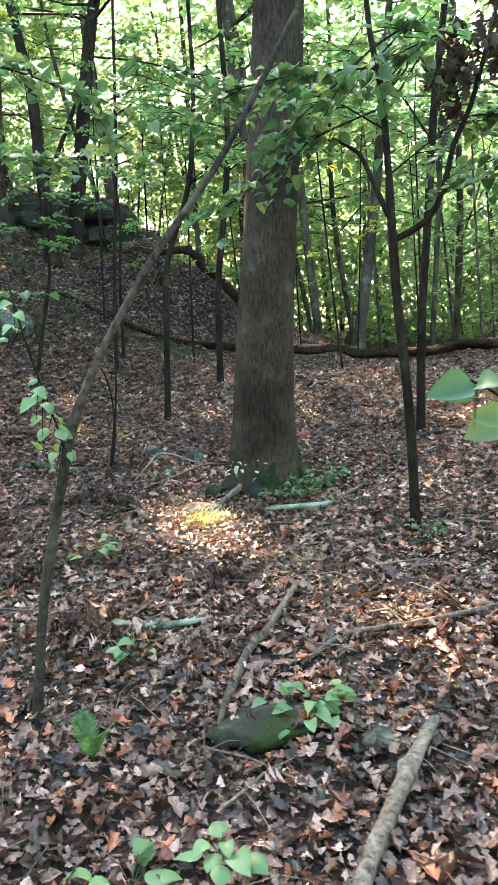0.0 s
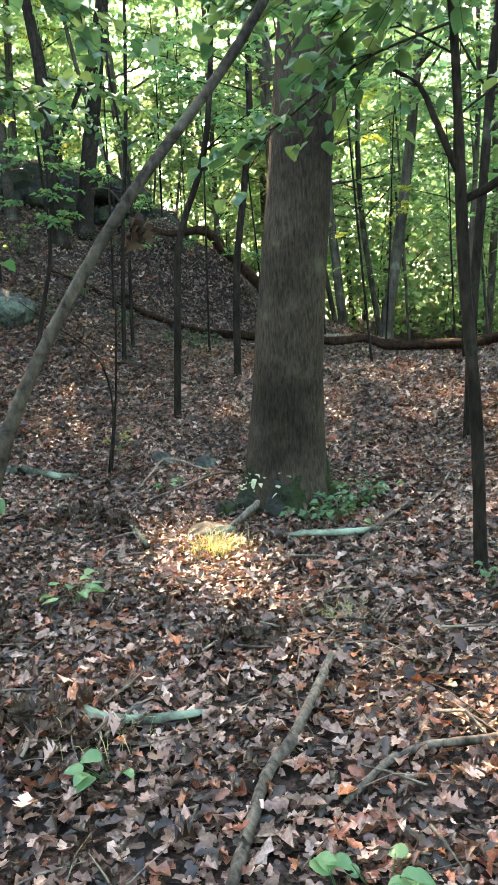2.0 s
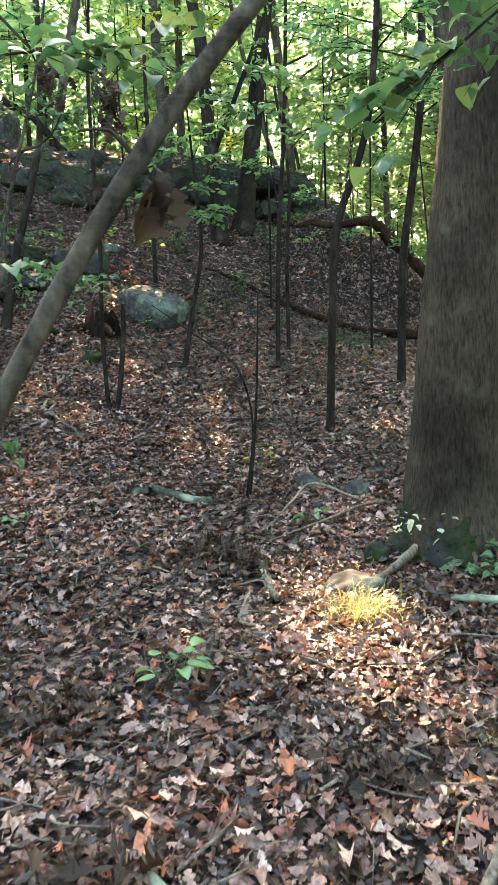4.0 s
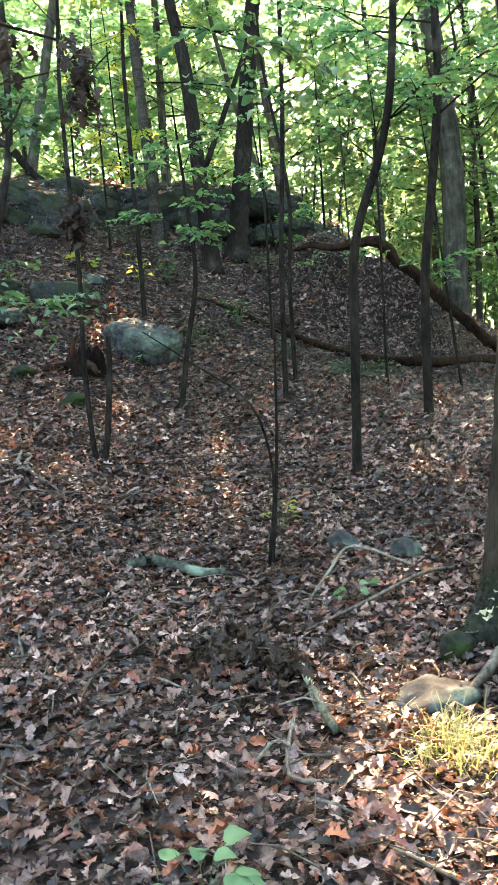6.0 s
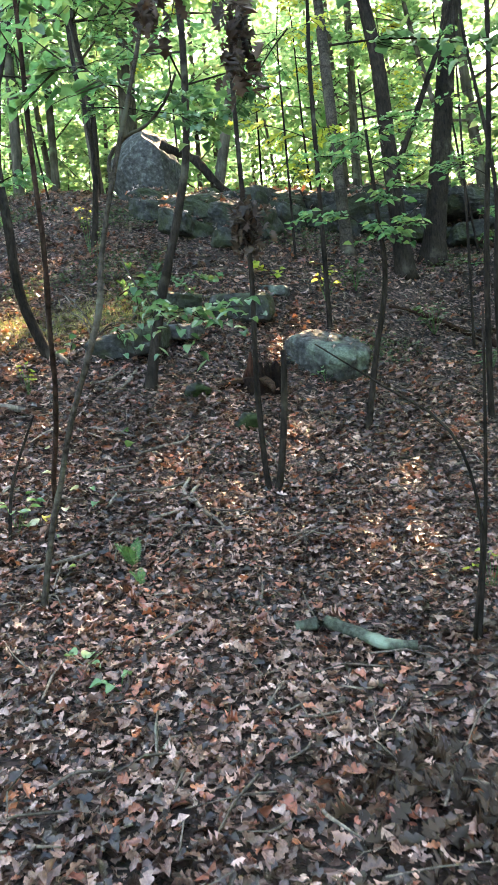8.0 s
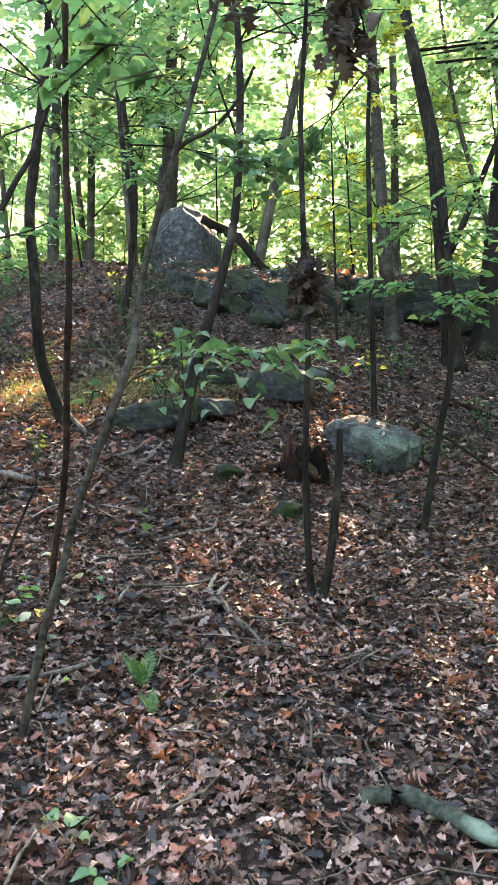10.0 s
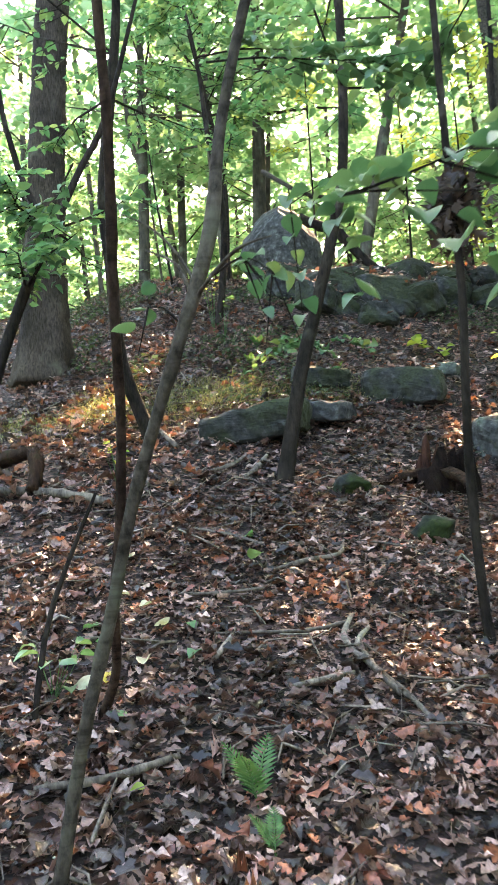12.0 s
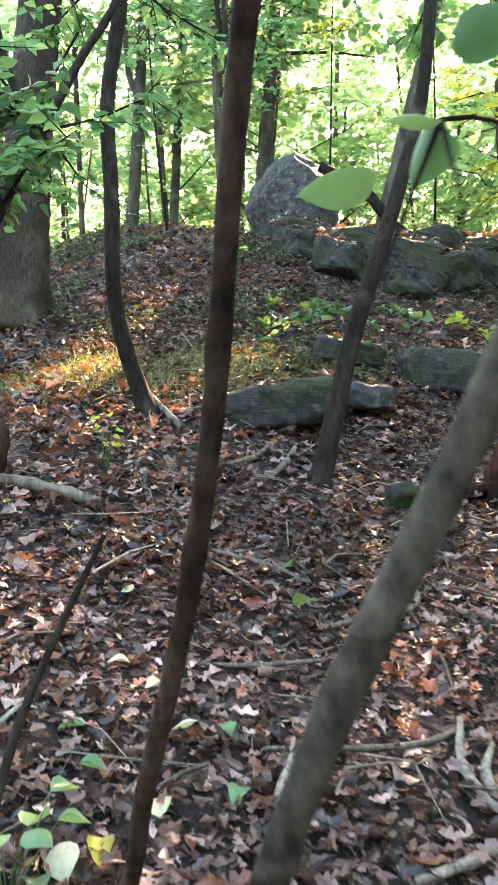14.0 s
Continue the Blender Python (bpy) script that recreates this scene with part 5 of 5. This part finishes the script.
def fern(label, xy, fronds, length, seed):
    rng = np.random.default_rng(seed)
    x, y = xy
    base = np.array((x, y, gz(x, y)))
    ob = thing("fern", base, label, "fern")
    for k in range(fronds):
        az = rng.uniform(0, 6.28)
        t = np.linspace(0, 1, 17)
        out = np.array([np.cos(az), np.sin(az), 0])
        rib = out * (0.45 * length * t**1.3)[:, None] + np.array([0, 0, 1]) * (length * (t - 0.28 * t**2))[:, None]
        side = np.cross(out, [0, 0, 1.0])
        v, f = prisms(rib[:-1], rib[1:], 0.003, 0.003)
        p, a, nr, s = [], [], [], []
        for i in range(3, 17):
            for sg in (-1, 1):
                p.append(rib[i])
                a.append(sg * side + 0.3 * (rib[min(i + 1, 16)] - rib[i - 1]) / np.linalg.norm(rib[i] - rib[i - 1]))
                nr.append(-out + [0, 0, 0.6])
                s.append(0.2 * length * np.sin(np.pi * (0.15 + 0.83 * t[i])) + 0.006)
        v2, f2 = leaves(p, a, np.array(nr), s, [leaf_shape("lance", 0.2, -0.2)], rng)
        tri = np.vstack([f[:, [0, 1, 2]], f[:, [0, 2, 3]], f2 + len(v)])
        part("frond", mesh_of("frond", np.vstack([v, v2]), tri, smooth=False), FERN, ob)


fern("small green fern standing in dead leaves", (-3.72, 8.0), 4, 0.27, 5)
fern("small green fern standing in dead leaves", (-0.6, 2.72), 6, 0.24, 8)
fern("tiny fern frond on the floor", (-3.55, 7.85), 2, 0.16, 6)
for i, (x, y) in enumerate(((-6.9, 13.3), (-7.2, 13.0), (-6.2, 13.0), (-7.0, 12.6), (-6.1, 13.7))):
    fern("wide green fern on the slope above the slabs", (x, y), 6, 0.2, 20 + i)


def dead_cluster(label, centre, n, spread, seed, size=0.11):
    rng = np.random.default_rng(seed)
    pos = rng.normal(0, 1, (n, 3)) * spread
    ax = rng.normal(0, 0.4, (n, 3)) + [0, 0, -1]
    ob = thing("dead_leaf_cluster", centre, label, "dead leaves")
    single_leaves(ob, pos, ax, rng.normal(0, 1, (n, 3)), size * rng.uniform(0.7, 1.3, n), OAKLEAF, DEADLEAF, rng, "dead_leaf")


dead_cluster("withered dark brown leaves hanging on the sapling", (-3.45, 9.58, 2.84), 130, (0.07, 0.07, 0.11), 1, 0.1)
dead_cluster("withered dark brown leaves hanging from a thin branch", (-2.2, 7.35, 3.08), 75, (0.045, 0.045, 0.13), 2, 0.085)
dead_cluster("withered dark brown leaves hanging from a thin branch", (-2.55, 7.2, 3.27), 40, (0.045, 0.045, 0.06), 3, 0.08)
dead_cluster("withered dark brown leaves hanging from a branch", (1.42, 5.2, 3.0), 90, (0.06, 0.06, 0.15), 4)
dead_cluster("withered dark brown leaves hanging from a branch", (1.72, 5.2, 3.2), 70, (0.1, 0.06, 0.09), 6)
dead_cluster("curled dead leaf caught on the leaning young tree", (-0.26, 3.19, 1.74), 5, (0.012, 0.008, 0.016), 5, 0.085)


def foot_leaflets():
    rng = np.random.default_rng(8)
    n = 18
    px = rng.uniform(-0.36, 0.06, n)
    pos = np.stack([px, rng.uniform(-0.02, 0.1, n), 0.2 + 0.16 * rng.uniform(0, 1, n) - 0.3 * (px + 0.12) ** 2], -1)
    ob = thing("sprout", (0.0, 6.8, gz(0, 6.8)), "pale leaflets sprouting from the mossy tree foot", "plant")
    single_leaves(ob, pos, rng.normal(0, 0.5, (n, 3)) + [0, -1, 0], np.array([0, 0, 1.0]) + rng.normal(0, 0.3, (n, 3)), rng.uniform(0.025, 0.065, n), BROAD, FUNGUS, rng, "leaflet")


foot_leaflets()


def moss_foot():
    """Shaggy moss wrapped round the large tree's foot."""
    rng = np.random.default_rng(14)
    base = np.array((0.06, 7.2, gz(0.06, 7.2)))
    n, k = 72, 14
    ang = np.linspace(0, 2 * np.pi, n, endpoint=False)
    rim = 0.3 + 0.06 * np.sin(2 * ang + 0.6) + 0.05 * np.sin(5 * ang + 1) + 0.03 * np.sin(9 * ang)
    rows = []
    for t in np.linspace(0, 1, k):
        z = -0.12 + (rim + 0.12) * t
        r = 0.31 + 0.11 * np.exp(-np.maximum(z, 0) / 0.13) * (1 + 0.35 * np.sin(4 * ang + 2)) + 0.012 * np.sin(11 * ang + 9 * t) + rng.normal(0, 0.008, n) - 0.055 * max(0, t - 0.85) / 0.15
        rows.append(np.stack([r * np.cos(ang), r * np.sin(ang), z], -1))
    v = np.vstack(rows)
    i = np.arange(n)
    q = np.vstack([np.stack([n * j + i, n * j + (i + 1) % n, n * j + n + (i + 1) % n, n * j + n + i], -1) for j in range(k - 1)])
    part("moss", mesh_of("moss", v, q), MOSS, LARGE_TREE, "dark green shaggy moss on the tree's foot")
    pick = rng.integers(n, len(v), 2600)
    out = unit(v[pick] * [1, 1, 0]) + rng.normal(0, 0.45, (2600, 3)) + [0, 0, 0.3]
    bv, bf = leaves(v[pick] + rng.normal(0, 0.006, (2600, 3)), out, rng.normal(0, 1, (2600, 3)), rng.uniform(0.015, 0.035, 2600), [leaf_shape("lance", 0, -0.5)], rng)
    tagged(part("moss_fringe", mesh_of("moss_fringe", bv, bf, smooth=False), MOSS_TUFT, LARGE_TREE), kind="stuff")


moss_foot()


def leafy_branch(label, rows, n, size, seed, mat=None, per=7, length=0.32, flat=0.3, face=(0, 0, 0)):
    """A thin branch hung with large leaves."""
    rng = np.random.default_rng(seed)
    base = np.array(rows[0][:3])
    ob = thing("leafy_branch", base, label, "branch")
    part("twig", tube_mesh("twig", rows, base, segs=6, step=0.08, rough=0.05, seed=seed), BARK_DARK, ob)
    c = resample(rows, 0.05)
    i = rng.integers(len(c) // 5, len(c), n)
    along = unit(np.gradient(c[:, :3], axis=0))[i]
    hd = along + rng.normal(0, 0.7, (n, 3)) * [1, 1, 0.3]
    pos, ax, nrm, sz, tips = sprays(c[i, :3], hd, length, per, size, rng, flat, 0.2)
    nrm = nrm + np.array(face)
    for a, b in zip(c[i, :3] - base, tips - base):
        v0, f0 = prisms([a], [b], 0.003, 0.001)
        part("twiglet", mesh_of("twiglet", v0, f0), BARK_DARK, ob)
    single_leaves(ob, pos - base, ax, nrm, sz, BROAD, mat or LEAF_ONE, rng)


leafy_branch("thin branch with broad green leaves before the trunk", [(0.95, 5.0, 2.75, 0.008), (0.5, 4.8, 2.55, 0.006), (0.25, 4.74, 2.38, 0.004), (0.08, 4.7, 2.25, 0.002)], 13, 0.09, 1)
leafy_branch("thin branch with broad green leaves", [(0.95, 5.1, 3.0, 0.008), (0.5, 4.9, 2.95, 0.006), (0.0, 4.8, 2.85, 0.004)], 12, 0.1, 2)
leafy_branch("low twig with large bluish-green leaves", [(0.85, 1.95, 1.1, 0.005), (0.7, 1.8, 1.28, 0.004), (0.56, 1.66, 1.36, 0.003)], 4, 0.1, 3, LEAF_ONE, 3, 0.12, 0.2, (-0.3, -1.6, 0))
for i, (x, y, z, dx, dy, dz, n, s) in enumerate(((-1.6, 4.6, 3.1, 0.9, 0.3, -0.25, 10, 0.1), (-1.9, 5.2, 2.7, 0.8, -0.1, -0.1, 9, 0.1), (-0.9, 5.4, 3.3, 0.9, 0.1, -0.2, 10, 0.1), (1.7, 5.3, 3.3, -0.8, -0.2, -0.3, 10, 0.105), (2.2, 5.6, 2.9, -0.9, 0.0, -0.25, 10, 0.1),
                                                 (1.0, 4.4, 3.0, -0.5, 0.4, -0.3, 8, 0.11), (2.0, 4.8, 2.5, -0.5, 0.3, -0.15, 8, 0.1), (-1.2, 3.9, 2.75, -0.6, 0.3, -0.15, 8, 0.1), (0.3, 6.0, 3.3, 0.8, 0.0, -0.2, 9, 0.1), (-1.9, 4.2, 2.0, 0.5, -0.3, -0.25, 6, 0.09),
                                                 (-2.2, 8.5, 3.4, 0.9, 0.2, -0.2, 8, 0.1), (-4.6, 9.2, 3.9, 0.8, 0.4, -0.2, 9, 0.1), (-1.9, 8.2, 3.6, 0.7, 0.3, -0.2, 8, 0.1), (-6.0, 9.4, 3.9, -0.8, 0.3, -0.3, 9, 0.1), (-5.0, 9.6, 4.3, 0.9, 0.2, -0.3, 9, 0.1), (-3.0, 9.8, 4.2, -0.7, 0.5, -0.2, 9, 0.1))):
    leafy_branch("overhanging branch with layered broad green leaves", [(x, y, z, 0.007), (x + 0.35 * dx, y + 0.35 * dy, z + 0.2 * dz, 0.006), (x + 0.7 * dx, y + 0.7 * dy, z + 0.6 * dz, 0.004), (x + 1.1 * dx, y + 1.1 * dy, z + dz, 0.002)], n, s, 30 + i)
leafy_branch("twig with large green leaves on the leaning young tree", [(-3.32, 7.38, 1.8, 0.003), (-3.36, 7.36, 1.85, 0.0025), (-3.4, 7.35, 1.86, 0.0015)], 2, 0.055, 50, LEAF_ONE, 2, 0.06)
leafy_branch("twig with large green leaves on the leaning young tree", [(-3.2, 7.37, 1.89, 0.003), (-3.1, 7.35, 1.9, 0.0025), (-3.02, 7.34, 1.84, 0.0015)], 5, 0.06, 51, None, 2, 0.08, 0.2, (0, -0.5, 0))
leafy_branch("thin drooping branch with broad green leaves", [(-3.3, 7.75, 2.3, 0.007), (-3.0, 7.5, 2.05, 0.005), (-2.75, 7.3, 1.92, 0.003), (-2.5, 7.25, 1.9, 0.002)], 11, 0.07, 4, None, 7, 0.28, 0.15)
leafy_branch("low leafy shoot sprouting from the arching young tree", [(-0.86, 3.12, 1.75, 0.004), (-0.8, 3.08, 1.5, 0.005), (-0.74, 3.05, 1.3, 0.004), (-0.68, 3.04, 1.1, 0.002)], 9, 0.065, 7, PALE_ONE, 3, 0.1, 0.25, (0, -0.7, 0))
leafy_branch("spray of broad green leaves beside the way", [(-1.83, 4.25, 1.3, 0.005), (-1.58, 4.20, 1.68, 0.004), (-1.38, 4.18, 1.77, 0.003), (-1.18, 4.22, 1.75, 0.002)], 8, 0.09, 8, None, 4, 0.17, 0.2, (0.1, -0.4, 0))
leafy_branch("spray of broad green leaves beside the way", [(-1.83, 4.25, 1.3, 0.005), (-1.68, 4.15, 1.85, 0.004), (-1.46, 4.10, 2.1, 0.003), (-1.28, 4.15, 2.05, 0.002)], 6, 0.085, 9, None, 4, 0.16, 0.2, (0.1, -0.4, 0))
leafy_branch("twig of yellow-green leaves on the slope", [(-5.5, 14.3, 3.0, 0.008), (-5.6, 14.25, 3.15, 0.005), (-5.65, 14.2, 3.2, 0.003)], 4, 0.11, 5, YELLOW_ONE, 5, 0.2)
leafy_branch("thin dark branch holding withered leaf bunches", [(-2.95, 7.3, 3.75, 0.012), (-2.62, 7.2, 3.42, 0.01), (-2.4, 7.3, 3.33, 0.008), (-2.2, 7.36, 3.22, 0.005), (-2.15, 7.4, 2.95, 0.003)], 2, 0.07, 52, None, 3, 0.16)
leafy_branch("low spray of green leaves over the slab", [(-6.9, 12.3, 2.9, 0.008), (-6.2, 12.0, 3.0, 0.006), (-5.6, 12.0, 2.95, 0.003)], 12, 0.1, 6)


def ground_cover():
    """Low green plants in drifts over the upper slope."""
    rng = np.random.default_rng(131)
    x, y = rng.uniform(-12.5, 0.5, 42000), rng.uniform(11.6, 17.2, 42000)
    drift = np.sin(1.3 * x + 0.8 * np.sin(1.1 * y)) * np.sin(1.7 * y + 0.6 * x) + 0.5 * np.sin(3.7 * x - 2.1 * y)
    keep = drift > np.where(x < -6.4, 0.3, 0.75) + rng.normal(0, 0.15, len(x))
    x, y = x[keep], y[keep]
    n = len(x)
    az = rng.uniform(0, 6.28, n)
    pos = np.stack([x, y, ground_z(x, y) + rng.uniform(0.02, 0.1, n)], -1)
    v, f = leaves(pos, np.stack([np.cos(az), np.sin(az), rng.normal(0.2, 0.4, n)], -1), rng.normal(0, 0.5, (n, 3)) + [0, -0.4, 1], rng.uniform(0.025, 0.065, n), OVATE, rng)
    solo("ground_cover", mesh_of("ground_cover", v, f, smooth=False), COVER, (0, 0, 0), "dull green low plants in drifts over the upper slope", "plants", kind="stuff")


ground_cover()


# ---- leaf litter ----
def litter():
    """Curled dead oak leaves over the floor, thickest along the way walked."""
    rng = np.random.default_rng(77)
    out_v, out_f, o = [], [], 0
    for x0, x1, y0, y1, per, size in ((-5.8, 2.2, 1.2, 10.5, 1380, 0.062), (-9, 3.5, 10.5, 14.0, 620, 0.078), (-13, 6, 14.0, 22, 210, 0.092), (-13, -9, 8, 14.0, 260, 0.085), (-9, -5.8, 7, 10.5, 430, 0.09), (2.2, 5, 2.5, 10.5, 260, 0.1), (-20, -13, 8, 22, 60, 0.14)):
        n = int((x1 - x0) * (y1 - y0) * per)
        x, y = rng.uniform(x0, x1, n), rng.uniform(y0, y1, n)
        clump = 0.5 + 0.5 * np.sin(1.9 * x + 0.7 * np.sin(2.3 * y)) * np.sin(2.1 * y + 1.3)
        keep = rng.uniform(0, 1, n) < 0.6 + 0.4 * clump
        x, y = x[keep], y[keep]
        n = len(x)
        pos = np.stack([x, y, ground_z(x, y) + rng.uniform(-0.005, 0.042, n)], -1)
        az = rng.uniform(0, 6.28, n)
        ax = np.stack([np.cos(az), np.sin(az), rng.normal(0, 0.3, n)], -1)
        nrm = np.array([0, 0, 1.0]) + rng.normal(0, 0.58, (n, 3))
        v, f = leaves(pos, ax, nrm, size * np.clip(rng.lognormal(-0.12, 0.36, n), 0.35, 1.6), DRYLEAF, rng)
        out_v.append(v)
        out_f.append(f + o)
        o += len(v)
    tops = np.array(TOPS)
    pick = rng.choice(len(tops), 5200, p=tops[:, 6] / tops[:, 6].sum())
    n = len(pick)
    v, f = leaves(tops[pick, :3] + rng.normal(0, 0.02, (n, 3)) + [0, 0, 0.015], rng.normal(0, 1, (n, 3)) * [1, 1, 0.2], tops[pick, 3:6] + rng.normal(0, 0.3, (n, 3)), rng.uniform(0.06, 0.13, n), DRYLEAF, rng)
    out_v.append(v)
    out_f.append(f + o)
    ob = new("leaf_litter", mesh_of("leaf_litter", np.vstack(out_v), np.vstack(out_f)))
    ob.data.materials.append(LITTER)
    tagged(ob, "curled brown dead oak leaves covering the floor", "leaf litter", kind="stuff")


litter()


def leaf_pile(label, xy, n, spread, seed):
    """A low heap of blackened wet leaves."""
    rng = np.random.default_rng(seed)
    px, py = rng.normal(0, spread, (2, n))
    x, y = xy
    pos = np.stack([px, py, ground_z(x + px, y + py) - gz(x, y) + rng.uniform(0.03, 0.09, n) * np.exp(-(px**2 + py**2) / spread**2) + 0.03], -1)
    az = rng.uniform(0, 6.28, n)
    ob = thing("leaf_pile", (x, y, gz(x, y)), label, "dead leaves")
    single_leaves(ob, pos, np.stack([np.cos(az), np.sin(az), rng.normal(0, 0.3, n)], -1), np.array([0, 0, 1.0]) + rng.normal(0, 0.5, (n, 3)), rng.uniform(0.05, 0.1, n), OAKLEAF, DEADLEAF, rng, "dead_leaf")


for i, (x, y, n, s) in enumerate(((-1.49, 6.79, 130, 0.19), (-1.2, 6.6, 60, 0.13), (-1.5, 4.74, 70, 0.14), (-0.95, 3.85, 60, 0.12), (-0.2, 4.5, 40, 0.12))):
    leaf_pile("blackened heap of wet dead leaves on the floor", (x, y), n, s, 120 + i)


def ground_leaf(label, xy, size, mat, seed, name="cream_leaf", tilt=0.2):
    rng = np.random.default_rng(seed)
    x, y = xy
    v, f = BROAD[seed % 4]
    az = rng.uniform(0, 6.28)
    ob = solo(name, mesh_of(name, v * size, f), mat, (x, y, gz(x, y) + 0.055), label, "leaf")
    ob.rotation_euler = (rng.normal(0, tilt), rng.normal(0, tilt), az)


for i, (x, y, s, tone) in enumerate(((-5.06, 8.77, 0.08, 0), (-4.74, 8.62, 0.1, 0), (-4.54, 8.33, 0.09, 0), (-4.45, 8.58, 0.09, 1), (-4.92, 8.42, 0.1, 1), (-4.66, 8.1, 0.12, 0), (-4.59, 8.18, 0.09, 2), (-5.05, 9.7, 0.14, 1), (-4.85, 9.52, 0.13, 3), (-5.37, 9.06, 0.07, 0),
                                     (-4.9, 8.75, 0.07, 0), (-4.59, 8.72, 0.08, 1), (-4.01, 7.79, 0.06, 2), (-4.35, 8.05, 0.08, 1), (-4.8, 8.3, 0.08, 1), (-4.62, 8.0, 0.09, 3))):
    ground_leaf(("pale cream fallen leaf on brown litter", "pale green low leaf over brown litter", "bright yellow fallen leaf on brown litter", "green low leaf over brown litter")[tone], (x, y), s, (FUNGUS, PALE_ONE, YELLOW_ONE, LEAF_ONE)[tone], 200 + i, ("fallen_leaf", "ground_leaf", "fallen_leaf", "ground_leaf")[tone])


def fallen_leaves():
    """The leaves on top of the litter beside the way, each by itself."""
    rng = np.random.default_rng(91)
    n = 290
    t = rng.uniform(0, 1, n)
    x = -0.1 - 3.4 * t**1.3 + rng.normal(0, 0.6, n)
    y = 2.6 + 6.2 * t + rng.normal(0, 0.4, n)
    pos = np.stack([x, y, ground_z(x, y) + rng.uniform(0.04, 0.06, n)], -1)
    az = rng.uniform(0, 6.28, n)
    ax = np.stack([np.cos(az), np.sin(az), rng.normal(0, 0.15, n)], -1)
    single_leaves(bpy.data.objects["ground"], pos, ax, np.array([0, 0, 1.0]) + rng.normal(0, 0.3, (n, 3)), rng.uniform(0.055, 0.09, n), OAKLEAF, LITTER_ONE, rng, "fallen_leaf")


fallen_leaves()
